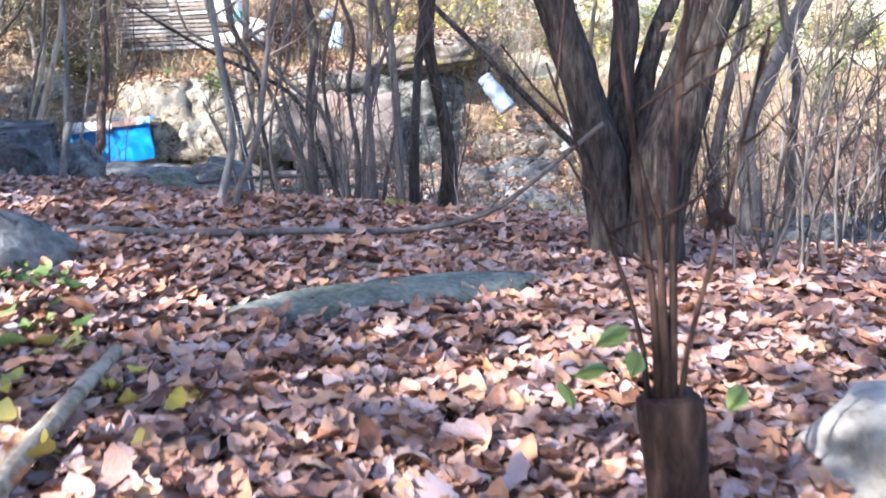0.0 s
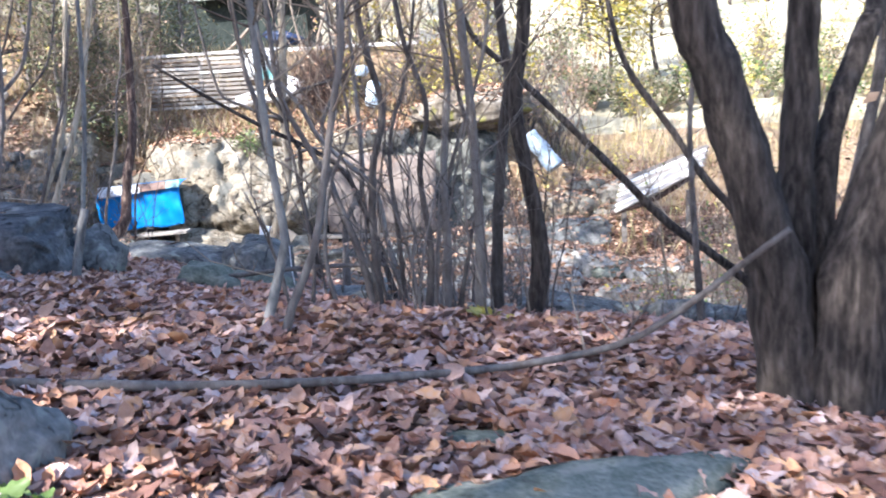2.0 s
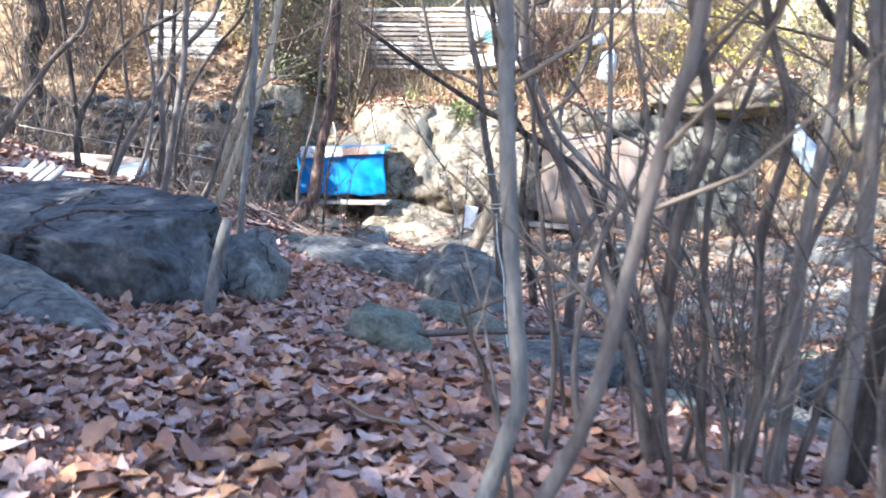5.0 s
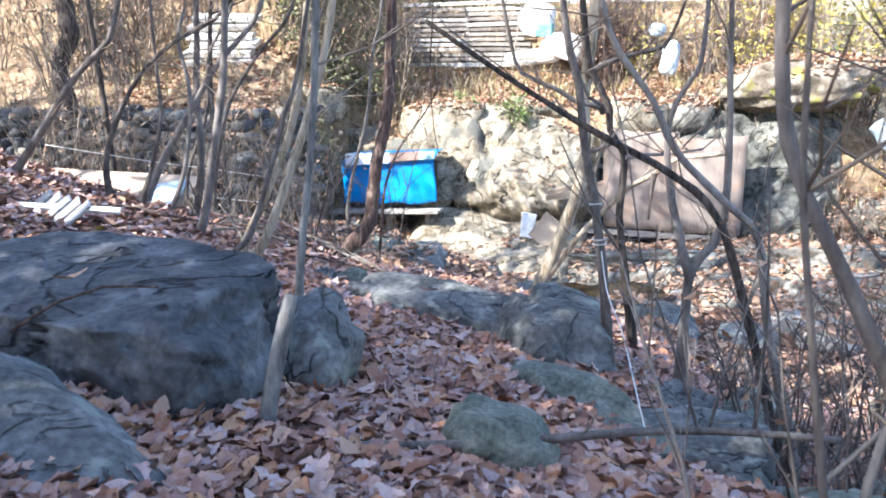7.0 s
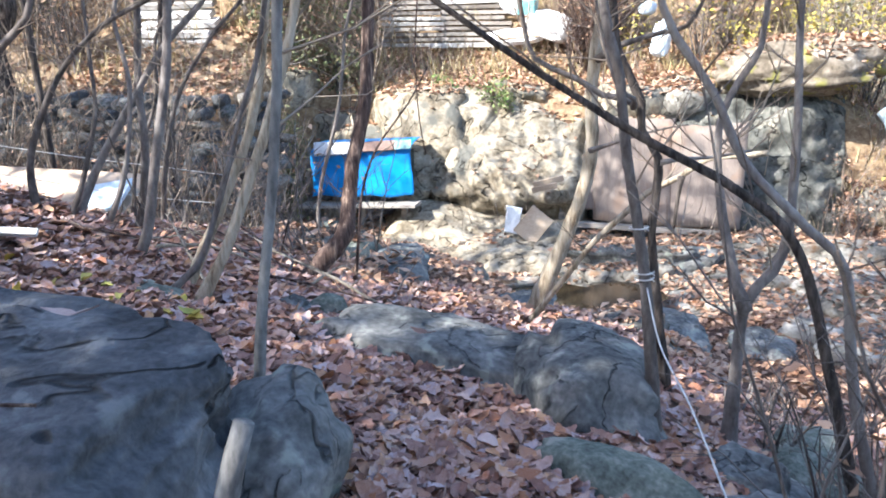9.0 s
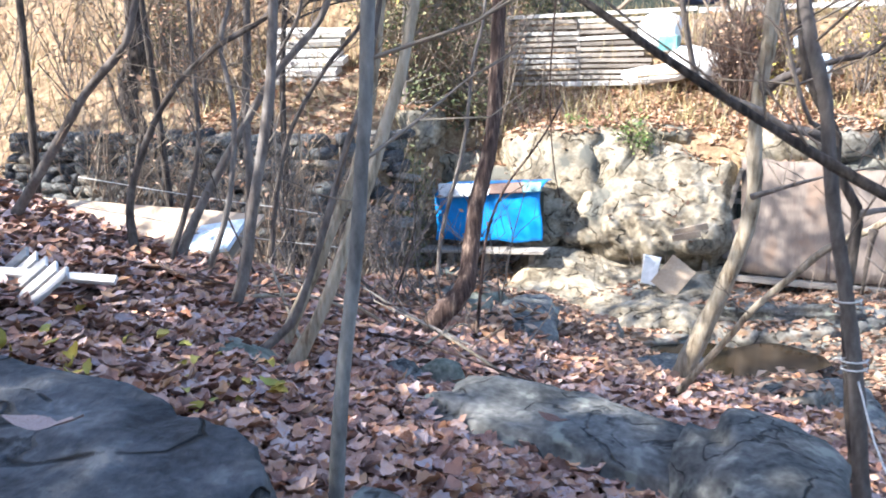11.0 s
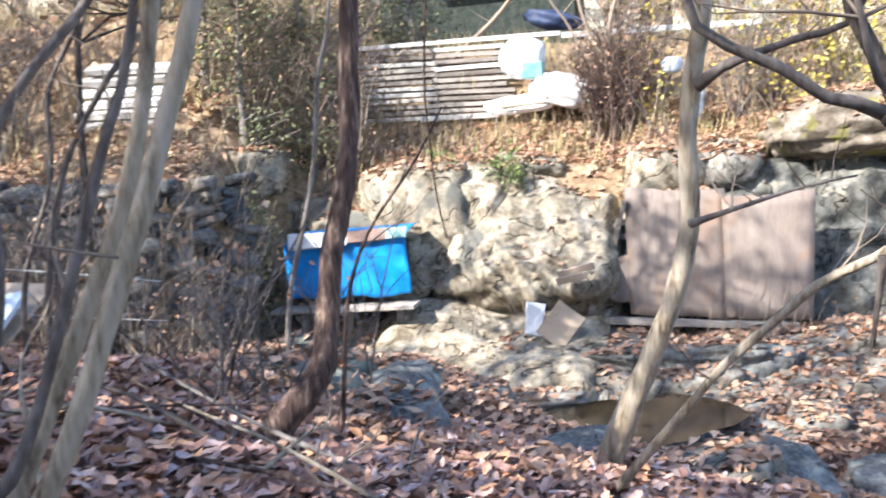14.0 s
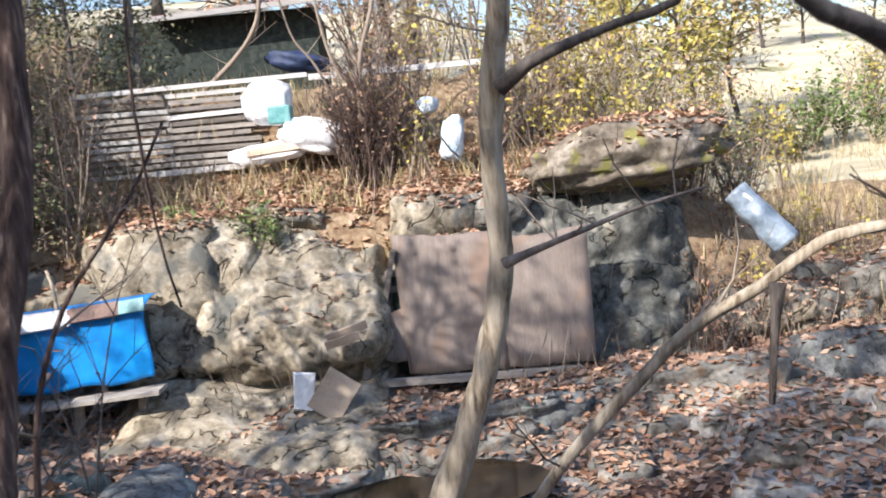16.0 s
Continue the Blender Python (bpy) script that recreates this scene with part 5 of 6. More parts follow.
# plywood sheet on the bank below the wall
sheet = tagged(new("plywood_platform"), "pale plywood sheet lying on the bank with a foil-wrapped end", "platform")
board("sheet", M_PLYPALE, pose(-9.5, 14.6, -0.16, 26, 2.0, 4), 3.3, 0.75, 0.03, sheet, "pale bare plywood")
board("wrapped_end", M_BLUEWHITE, pose(-8.12, 14.5, -0.2, 26, -10, 4), 0.55, 0.5, 0.045, sheet, "pale blue plastic wrapping")
board("front_beam", M_DARKBARK, pose(-9.6, 14.22, -0.36, 0, 2, 4), 3.2, 0.12, 0.12, sheet)
for x in (-11.0, -9.6, -8.4):
    board("post", M_TIMBER, pose(x, 14.6, -0.62), 0.09, 0.09, 0.9, sheet)
pallet = tagged(new("slatted_pallet"), "bleached slatted pallet leaning on the bank", "pallet")
for k in range(5):
    board("slat", M_WHITEWOOD, pose(-6.60 + 0.13 * k, 10.62 - 0.06 * k, 0.40 - 0.005 * k, 35, -38, 20), 0.5, 0.08, 0.02, pallet)
for k in (0, 1):
    board("cross_bar", M_WHITEWOOD, pose(-6.50 + 0.3 * k, 10.59, 0.26 + 0.2 * k, 35, 5, 20), 0.75, 0.05, 0.03, pallet)

# white boards stacked high on the slope
stack = tagged(new("board_stack"), "stack of bleached white boards on the upper bank", "board stack")
for k in range(6):
    board("board", M_WHITEWOOD, pose(-11.35 + 0.07 * math.sin(k * 4), 21.62 + 0.05 * k, 1.17 + k * 0.17, 20, 2 * math.sin(k * 3), 4), 1.45, 0.26, 0.1, stack, jitter=0.01)
tagged(board("navy_sheet", M_NAVY, pose(-12.8, 24.9, 2.75, 6, 0, 3), 1.6, 0.05, 0.7, jitter=0.04), "dark blue sheet hung above stacked boards", "sheet")

# shed behind the fence
shed = tagged(new("shed"), "dark netted shed with a red metal eave behind trees", "shed")
board("wall", M_DARK, pose(-7.0, 28.3, 2.9), 4.2, 0.1, 2.0, shed)
board("side_wall", M_DARK, pose(-4.95, 29.5, 2.9, 0, 0, 90), 2.4, 0.1, 2.0, shed)
board("eave", M_RED, pose(-6.4, 28.1, 3.98, 8, -2, 0), 3.4, 0.7, 0.05, shed, "faded red metal eave")
board("eave_trim", M_WHITEWOOD, pose(-6.4, 27.75, 3.9, 0, -2, 0), 3.4, 0.04, 0.1, shed)


from mathutils.bvhtree import BVHTree

# ---- leaves, brush and crowns ----
def leaf_shape(curl, fold, seed, lobes=0.3, wide=0.24, ribs=7):
    """One dry oak leaf, 1 long: a midrib, lobed edges, each crinkled in its own way."""
    rr = random.Random(seed)
    ts = [k / (ribs + 1) for k in range(ribs + 2)]
    m = len(ts)
    bend = rr.uniform(-0.12, 0.12)
    mid = [(t - 0.5, bend * math.sin(math.pi * t), curl * (t - 0.5) ** 2 * 2.2 + rr.uniform(-0.02, 0.02)) for t in ts]
    rim = []
    for s in (1, -1):
        for k in range(1, m - 1):
            x, y, z = mid[k]
            out = wide * math.sin(math.pi * ts[k] ** 0.85) ** 0.8 * (1 + lobes * (0.3 if k % 2 else -0.35) + rr.uniform(-0.08, 0.08))
            rim.append((x + rr.uniform(-0.02, 0.03) + 0.05 * (k % 2), y + s * out, z + fold * out + rr.uniform(-0.035, 0.035)))
    f = []
    for o in (m, 2 * m - 2):
        seg = [(0, o, 1)] + [(k, o + k - 1, o + k, k + 1) for k in range(1, m - 2)] + [(m - 2, o + m - 3, m - 1)]
        f += seg if o == m else [tuple(reversed(q)) for q in seg]
    return np.array(mid + rim), f


LEAF_KINDS = [leaf_shape(c, fo, 20 + k, lo, w) for k, (c, fo, lo, w) in enumerate((
    (0.25, 0.25, 0.35, 0.25), (-0.35, 0.4, 0.3, 0.22), (0.5, 0.2, 0.2, 0.28), (0.2, -0.4, 0.4, 0.24), (-0.5, 0.2, 0.3, 0.26), (0.6, 0.7, 0.25, 0.25), (0.1, 1.1, 0.3, 0.24), (-0.2, -0.7, 0.35, 0.22)))]
PLAIN_KINDS = [leaf_shape(c, fo, 50 + k, 0.25, 0.25, 3) for k, (c, fo) in enumerate(((0.3, 0.2), (-0.35, 0.4), (0.5, -0.3), (0.2, 0.7)))]


def rotations(yaw, tilt_dir, tilt):
    cz, sz, ct, st, cd, sd = np.cos(yaw), np.sin(yaw), np.cos(tilt), np.sin(tilt), np.cos(tilt_dir), np.sin(tilt_dir)
    z0 = np.zeros_like(yaw)
    A = np.stack([np.stack([cz, -sz, z0], 1), np.stack([sz, cz, z0], 1), np.stack([z0, z0, z0 + 1], 1)], 1)
    k = np.stack([cd, sd, z0], 1)
    K = np.zeros((len(yaw), 3, 3))
    K[:, 0, 2], K[:, 1, 2], K[:, 2, 0], K[:, 2, 1] = k[:, 1], -k[:, 0], -k[:, 1], k[:, 0]
    R = np.eye(3)[None] + st[:, None, None] * K + (1 - ct)[:, None, None] * (K @ K)
    return R @ A


def scatter_leaves(name, P, size, mat, tilt=0.45, kinds=LEAF_KINDS):
    """Many leaves at the points P, joined in one mesh."""
    n = len(P)
    R = rotations(rng.uniform(0, 6.28, n), rng.uniform(0, 6.28, n), np.abs(rng.normal(0, tilt, n)))
    s = size * rng.uniform(0.65, 1.25, n)
    pick = rng.integers(0, len(kinds), n)
    V, loops, starts, totals, vo, lo = [], [], [], [], 0, 0
    for k, (tv, tf) in enumerate(kinds):
        idx = np.where(pick == k)[0]
        if not len(idx):
            continue
        v = np.einsum("nij,kj->nki", R[idx], tv) * s[idx, None, None] + P[idx, None, :]
        flat = np.concatenate([np.array(q) for q in tf])
        lens = np.array([len(q) for q in tf])
        base = vo + np.arange(len(idx)) * len(tv)
        loops.append((base[:, None] + flat[None]).ravel())
        totals.append(np.tile(lens, len(idx)))
        V.append(v.reshape(-1, 3))
        vo += len(idx) * len(tv)
    V, loops, totals = np.concatenate(V), np.concatenate(loops), np.concatenate(totals)
    starts = np.concatenate([[0], np.cumsum(totals)[:-1]])
    me = bpy.data.meshes.new(name)
    me.vertices.add(len(V))
    me.vertices.foreach_set("co", V.ravel())
    me.loops.add(len(loops))
    me.loops.foreach_set("vertex_index", loops.astype(np.int32))
    me.polygons.add(len(totals))
    me.polygons.foreach_set("loop_start", starts.astype(np.int32))
    me.polygons.foreach_set("use_smooth", np.ones(len(totals), bool))
    me.materials.append(mat)
    me.update(calc_edges=True)
    me.validate()
    return me


QUAD = [(np.array([(-0.5, 0, 0), (0, -0.27, 0.08), (0.5, 0, 0), (0, 0.27, 0.08)]), [(0, 1, 2), (0, 2, 3)])]
SMALL = [(np.array([(-0.5, 0, 0), (0, -0.3, 0.12), (0.5, 0, -0.1), (0, 0.3, 0.12)]), [(0, 1, 2), (0, 2, 3)]),
         (np.array([(-0.5, 0, 0), (0.1, -0.22, -0.1), (0.5, 0, 0.1), (0.1, 0.22, 0.16)]), [(0, 1, 2), (0, 2, 3)])]


def on_ground(x, y, lift):
    return np.stack([x, y, height(x, y) + lift], 1)


# leaf litter on the walked bank
def bare(x, y):
    """Where slabs of rock lie bare of leaves."""
    keep = np.ones(len(x), bool)
    for cx, cy, rx, ry, a in ((-0.42, 4.25, 0.72, 0.19, 0.5), (-0.46, 4.88, 0.16, 0.1, 0.1), (-2.1, 6.8, 0.17, 0.1, 0.2), (-2.75, 7.05, 0.17, 0.12, -0.2), (-2.42, 9.75, 0.45, 0.17, -0.4),
                              (-3.35, 11.05, 0.95, 0.3, -0.05)):
        u, v = (x - cx) * math.cos(a) + (y - cy) * math.sin(a), -(x - cx) * math.sin(a) + (y - cy) * math.cos(a)
        keep &= (u / rx) ** 2 + (v / ry) ** 2 > rng.uniform(0.55, 1.0, len(x))
    return keep


def beside_path(x, y):
    return np.abs(x + 0.1 + 0.33 * (y - 1)) < 2.6


n = 125000
x, y = rng.uniform(-8.0, 3.0, n), rng.uniform(1.2, 11.5, n)
keep = beside_path(x, y) & bare(x, y) & ((x < -2.2) | (y < 8.4) | (rng.random(n) < 0.4))
x, y = x[keep], y[keep]
P = on_ground(x, y, 0.008 + 0.055 * rng.random(len(x)) ** 1.4)
litter = tagged(new("leaf_litter", scatter_leaves("leaf_litter", P, 0.106, M_LEAF, 0.36)), "deep carpet of fallen brown oak leaves on the bank", "leaves", kind="stuff")
n = 84000
x, y = rng.uniform(-9.5, 4.6, n), rng.uniform(0.6, 15.5, n)
keep = rng.random(n) < np.clip(1.25 - np.maximum(y - 11.5, 0) * 0.2 - np.maximum(x - 1.5, 0) * 0.1, 0.25, 1) * np.where((x > -2.2) & (y > 8.4), 0.4, 1)
keep &= bare(x, y) & ~(beside_path(x, y) & (y > 1.2) & (y < 11.5))
x, y = x[keep], y[keep]
P = on_ground(x, y, 0.012 + 0.05 * rng.random(len(x)) ** 1.5)
tagged(new("leaf_litter", scatter_leaves("leaf_litter", P, 0.118, M_LEAF, 0.36, PLAIN_KINDS)), "carpet of fallen brown oak leaves away from the path", "leaves", kind="stuff")
# thinner litter further round
n = 34000
x, y = rng.uniform(-20, 13, n), rng.uniform(-12, 18, n)
out = (x < -9.0) | (x > 4.2) | (y < 1.0)
x, y = x[out], y[out]
P = on_ground(x, y, 0.02 + 0.04 * rng.random(len(x)))
tagged(new("leaf_litter", scatter_leaves("leaf_litter", P, 0.17, M_LEAF, 0.3, SMALL)), "brown oak leaves scattered over the wooded slope", "leaves", kind="stuff")
# leaves caught on the far bank and along the stream
n = 42000
x, y = rng.uniform(-13, 6, n), rng.uniform(13.5, 24.3, n)
rocks = [o for o in scene.objects if o.type == "MESH" and ("rock" in o.name or "boulder" in o.name or o.name == "ground") and o.name != "sloping_rock"]
bpy.context.view_layer.update()
V, F = [], []
for o in rocks:
    k = len(V)
    V += [o.matrix_world @ v.co for v in o.data.vertices]
    F += [tuple(k + i for i in q.vertices) for q in o.data.polygons]
tree = BVHTree.FromPolygons(V, F)
P = []
for a, c in zip(x, y):
    top = tree.ray_cast(Vector((a, c, 5.0)), Vector((0, 0, -1)))
    if top[0] is not None and top[1].z > 0.55 + 0.3 * rng.random():
        P.append((a, c, top[0].z + 0.01 + 0.03 * rng.random()))
P = np.array(P)
P = P[~((P[:, 0] > -7.4) & (P[:, 0] < -3.7) & (P[:, 1] > 20.9) & (P[:, 2] > -1.7) & (P[:, 2] < 0.15) & (rng.random(len(P)) < 0.85))]
P = P[~((((P[:, 0] + 3.45) / 1.15) ** 2 + ((P[:, 1] - 18.2) / 1.3) ** 2 < 1) & (rng.random(len(P)) < 0.97))]
tagged(new("leaf_litter", scatter_leaves("leaf_litter", P, 0.125, M_LEAF_DRY, 0.5, SMALL)), "dry brown leaves caught on the rocks of the far bank", "leaves", kind="stuff")

n = 5200
x, y = rng.uniform(-8.2, 1.2, n), rng.uniform(22.2, 24.7, n)
P = []
for a, c in zip(x, y):
    top = tree.ray_cast(Vector((a, c, 5.0)), Vector((0, 0, -1)))
    if top[0] is not None:
        P.append((a, c, top[0].z + 0.01 + 0.03 * rng.random()))
tagged(new("leaf_litter", scatter_leaves("leaf_litter", np.array(P), 0.13, M_LEAF_DRY, 0.6, SMALL)), "sunlit dry leaves covering the slope above the cliff", "leaves", kind="stuff")

# yellow and green leaves near the path
for cx, cy, n, mat, r, lab in ((-5.2, 10.15, 34, M_YELLOW, 0.65, "scattered yellow leaves on the bank"), (-0.39, 6.84, 16, M_YELLOW, 0.1, "yellow seedling leaves at the thicket edge"),
                               (-1.75, 3.6, 60, M_GREEN, 0.5, "low green weeds among fallen leaves"), (-1.3, 2.9, 50, M_YELLOW, 0.5, "yellowing weeds among fallen leaves")):
    a, q = rng.uniform(0, 6.28, n), r * np.sqrt(rng.random(n))
    P = on_ground(cx + q * np.cos(a), cy + q * np.sin(a), 0.05 + 0.05 * rng.random(n))
    tagged(new("low_plants", scatter_leaves("low_plants", P, 0.1, mat, 0.6)), lab, "weeds", kind="stuff")


def brush(name, spots, blades, hgt, mat, label, seed, spread=0.18, lean=0.5):
    """Thin dry stalks in tufts."""
    rr = np.random.default_rng(seed)
    n = len(spots) * blades
    c = np.repeat(np.array(spots), blades, 0)
    a = rr.uniform(0, 6.28, n)
    d = np.stack([np.cos(a) * lean, np.sin(a) * lean, np.ones(n)], 1) * rr.uniform(0.4, 1.1, n)[:, None] * hgt
    b = c + np.stack([rr.normal(0, spread, n), rr.normal(0, spread, n), np.zeros(n)], 1)
    w = np.stack([-np.sin(a), np.cos(a), np.zeros(n)], 1) * rr.uniform(0.004, 0.009, n)[:, None]
    mid = b + d * 0.55 + np.stack([rr.normal(0, .03, n), rr.normal(0, .03, n), np.zeros(n)], 1)
    tip = b + d
    tip[:, 2] -= 0.12 * hgt * rr.random(n)
    V = np.stack([b - w, b + w, mid + w * 0.8, mid - w * 0.8, tip], 1).reshape(-1, 3)
    k = np.arange(n) * 5
    F = [tuple(q) for q in np.stack([k, k + 1, k + 2, k + 3], 1)] + [tuple(q) for q in np.stack([k + 3, k + 2, k + 4], 1)]
    me = bpy.data.meshes.new(name)
    me.from_pydata(V.tolist(), [], F)
    me.materials.append(mat)
    me.update()
    return tagged(new(name, me), label, "undergrowth", kind="stuff")


def ground_spots(seed, n, x0, x1, y0, y1):
    rr = np.random.default_rng(seed)
    x, y = rr.uniform(x0, x1, n), rr.uniform(y0, y1, n)
    return np.stack([x, y, height(x, y) - 0.02], 1)


brush("dry_grass", ground_spots(11, 520, -13, 7, 21.8, 27), 16, 0.45, M_GRASS, "dry straw-coloured grass along the far ledge", 12)
brush("dry_grass", ground_spots(13, 380, 1.5, 26, 20, 46), 18, 0.8, M_GRASS, "tall dry grass in the sunny valley", 14, 0.3)
brush("dry_grass", ground_spots(15, 260, -24, -9, 18.5, 32), 16, 0.7, M_GRASS, "dry grass on the high wooded bank", 16, 0.3)
brush("dry_stalks", ground_spots(17, 90, -13, -8.6, 15, 18.6), 9, 0.8, M_TWIG, "dry grey stalks below the stone wall", 18, 0.25)
brush("dry_stalks", ground_spots(19, 110, -1.6, 4.5, 8.6, 14), 9, 0.6, M_SAPLING, "dry stalks below the bank edge", 20, 0.25)
brush("dry_stalks", ground_spots(21, 260, -13, 6, 20.8, 26), 8, 0.9, M_TWIG, "dry brown stalks on the far bank", 22, 0.2)


def shrub(at, hgt, stems, seed, leaf=None, count=0, label="", leaf_size=0.07, name="shrub", r=0.012, wide=0.4, category="shrub", group="", mat=None):
    rr = random.Random(seed)
    g = Geo()
    tips = []
    for _ in range(stems):
        a = rr.uniform(0, 6.28)
        d = Vector((math.cos(a) * wide * rr.uniform(.2, 1), math.sin(a) * wide * rr.uniform(.2, 1), 1)).normalized()
        L = hgt * rr.uniform(0.6, 1.05)
        p = Vector((rr.uniform(-.12, .12), rr.uniform(-.12, .12), -0.08))
        pts = [p]
        for k in range(4):
            d = (d + Vector((rr.uniform(-.22, .22), rr.uniform(-.22, .22), rr.uniform(-.08, .12)))).normalized()
            pts.append(pts[-1] + d * L / 4)
        g.tube(pts, r * rr.uniform(.7, 1.4), r * 0.3, 5, 0.3, cap=False)
        for k in (1, 2, 2, 3, 3, 4):
            q = pts[k]
            e = (d + Vector((rr.uniform(-1.2, 1.2), rr.uniform(-1.2, 1.2), rr.uniform(-.3, .7)))).normalized()
            t = q + e * L * rr.uniform(.18, .36)
            m = (q + t) / 2 + Vector((0, 0, rr.uniform(-.04, .06)))
            g.tube([q, m, t], r * 0.45, r * 0.18, 3, 0.4, cap=False)
            for _ in range(2):
                e2 = (e + Vector((rr.uniform(-1, 1), rr.uniform(-1, 1), rr.uniform(-.5, .8)))).normalized()
                g.tube([m, m + e2 * L * 0.08, m + e2 * L * 0.16], r * 0.25, r * 0.12, 3, 0.5, cap=False)
            tips += [q.lerp(t, f) for f in (0.35, 0.6, 0.85, 1.0)]
    ob = part(name, g, mat or M_TWIG)
    ob.location = at
    tagged(ob, label, category, group)
    if count:
        T = np.array([tuple(t) for t in tips])
        P = T[rng.integers(0, len(T), count)] + rng.normal(0, 0.07 * hgt ** 0.5, (count, 3))
        tagged(part("leaves", scatter_leaves("leaves", P, leaf_size, leaf, 1.0, SMALL), leaf, ob), kind="stuff")
    return ob


rr = random.Random(21)
for i in range(26):
    x = rr.uniform(-13.5, 5)
    y = rr.uniform(21.9, 24.2)
    if -9.2 < x < -4.6:
        continue
    k = rr.random()
    shrub((x, y, H(x, y)), rr.uniform(0.8, 1.9), rr.randint(4, 7), 200 + i, M_YELLOW if k < 0.6 else M_LEAF_DRY, 90 if k < 0.8 else 30,
          "straggly shrub with yellowing leaves on the far bank", 0.085, group="shrubs on the far bank")
for i in range(34):
    x = rr.uniform(-1, 17)
    y = rr.uniform(24.8, 40) if x < 5 else rr.uniform(21.5, 40)
    shrub((x, y, H(x, y)), rr.uniform(1.6, 3.4), rr.randint(5, 9), 300 + i, rr.choice((M_YELLOW, M_YELLOW, M_GRASS, M_GREEN)), 300, "yellow-green bush in the sunny valley", 0.13,
          group="bushes in the valley", r=0.018, wide=0.55)
for i in range(26):
    x = rr.uniform(3.0, 15.0)
    y = rr.uniform(32.5, 34.5)
    shrub((x, y, H(x, y)), rr.uniform(1.0, 1.9), rr.randint(6, 9), 1000 + i, rr.choice((M_GREEN, M_NEEDLE, M_NEEDLE)), 420, "dark green bush in a row across the sunny field", 0.14,
          group="row of green bushes", r=0.018, wide=0.7)
for i in range(10):
    x, y = rr.uniform(-4.5, 4.0), rr.uniform(26.5, 31.5)
    shrub((x, y, H(x, y)), rr.uniform(2.6, 4.4), rr.randint(7, 10), 1040 + i, rr.choice((M_YELLOW, M_GRASS, M_LEAF_DRY)), 340, "tall thin yellow-leaved bush behind the cliff top", 0.11,
          group="tall yellow bushes", r=0.017, wide=0.4)
for i in range(18):
    x, y = rr.uniform(-5.2, 1.5), rr.uniform(24.3, 27.5)
    shrub((x, y, H(x, y)), rr.uniform(1.2, 2.4), rr.randint(5, 8), 350 + i, rr.choice((M_YELLOW, M_LEAF_DRY, M_GRASS)), 160, "dense dry bush behind the cliff top", 0.1,
          group="bushes behind the cliff top", r=0.015, wide=0.5)
for i in range(46):
    x, y = rr.uniform(-22, -8.8), rr.uniform(18.6, 31)
    if y < 23.9 and abs(x + 11.3 + 0.7 * (y - 21.7)) < 1.3:
        continue
    shrub((x, y, H(x, y)), rr.uniform(1.6, 3.6), rr.randint(5, 9), 400 + i, rr.choice((M_LEAF_DRY, M_GRASS, M_GRASS)), 120, "tangled brown bush on the high wooded bank", 0.1,
          group="bushes on the high wooded bank", r=0.018, wide=0.6)
for i in range(26):
    x, y = rr.uniform(-11.5, -7.4), rr.uniform(15.2, 17.6)
    shrub((x, y, H(x, y)), rr.uniform(1.2, 2.6), rr.randint(3, 6), 500 + i, M_LEAF_DRY, 14, "bare tangled grey bush below the stone wall", 0.09, group="bare bushes below the wall",
          r=0.013, wide=0.45)
for i in range(12):
    x, y = rr.uniform(-7.4, -5.0), rr.uniform(12.6, 16.0)
    shrub((x, y, H(x, y)), rr.uniform(1.0, 2.2), rr.randint(3, 5), 560 + i, M_LEAF_DRY, 8, "thin tangled bare bush on the leafy bank", 0.07, group="tangled bushes on the bank", r=0.008, wide=0.7, mat=M_SAPLING)
for i in range(15):
    x, y = rr.uniform(1.4, 5.2), rr.uniform(7.5, 14)
    shrub((x, y, H(x, y)), rr.uniform(1.0, 2.6), rr.randint(3, 6), 600 + i, M_GREEN if i % 3 else M_YELLOW, 60, "thin bush with few yellow-green leaves by the stream", 0.06,
          group="bushes by the stream", r=0.012, wide=0.5)
for i in range(19):
    x, y = rr.uniform(-1.6, 0.6), rr.uniform(9.6, 12.4)
    shrub((x, y, H(x, y)), rr.uniform(0.7, 1.9), rr.randint(3, 6), 630 + i, M_LEAF_DRY, 10, "dark bare bush in the hollow below the path", 0.08, group="bushes in the hollow", r=0.011, wide=0.4,
          mat=M_SAPLING)
for i in range(46):
    x, y = rr.uniform(2.8, 9.5), rr.uniform(6.5, 17)
    shrub((x, y, H(x, y)), rr.uniform(0.9, 2.4), rr.randint(4, 7), 730 + i, rr.choice((M_LEAF_DRY, M_YELLOW)), 40, "thin bare bush at the wood edge", 0.07, group="bushes at the wood edge", r=0.012, wide=0.5)
for i in range(9):
    x, y = rr.uniform(-9.8, -7.6), rr.uniform(21.6, 23.4)
    shrub((x, y, H(x, y)), rr.uniform(1.8, 3.2), rr.randint(6, 9), 770 + i, M_LEAF_DRY, 60, "tangled bare bush beside the junipers", 0.08, group="bushes beside the junipers", r=0.014, wide=0.55)
for i in range(10):
    x, y = rr.uniform(-1.5, 0.0), rr.uniform(6.7, 7.5)
    shrub((x, y, H(x, y)), rr.uniform(1.0, 2.2), 2, 650 + i, label="spindly bare shoots in the sapling thicket", group="shoots of the thicket", r=0.009, wide=0.2, mat=M_SAPLING)
for i in range(14):
    x, y = rr.uniform(1.5, 3.4), rr.uniform(4.9, 7.6)
    shrub((x, y, H(x, y)), rr.uniform(1.0, 2.3), rr.randint(3, 5), 800 + i, M_LEAF_DRY, 8, "thin bare grey bush beside the oak", 0.07, group="bare bushes beside the oak", r=0.011, wide=0.4, mat=M_SAPLING)
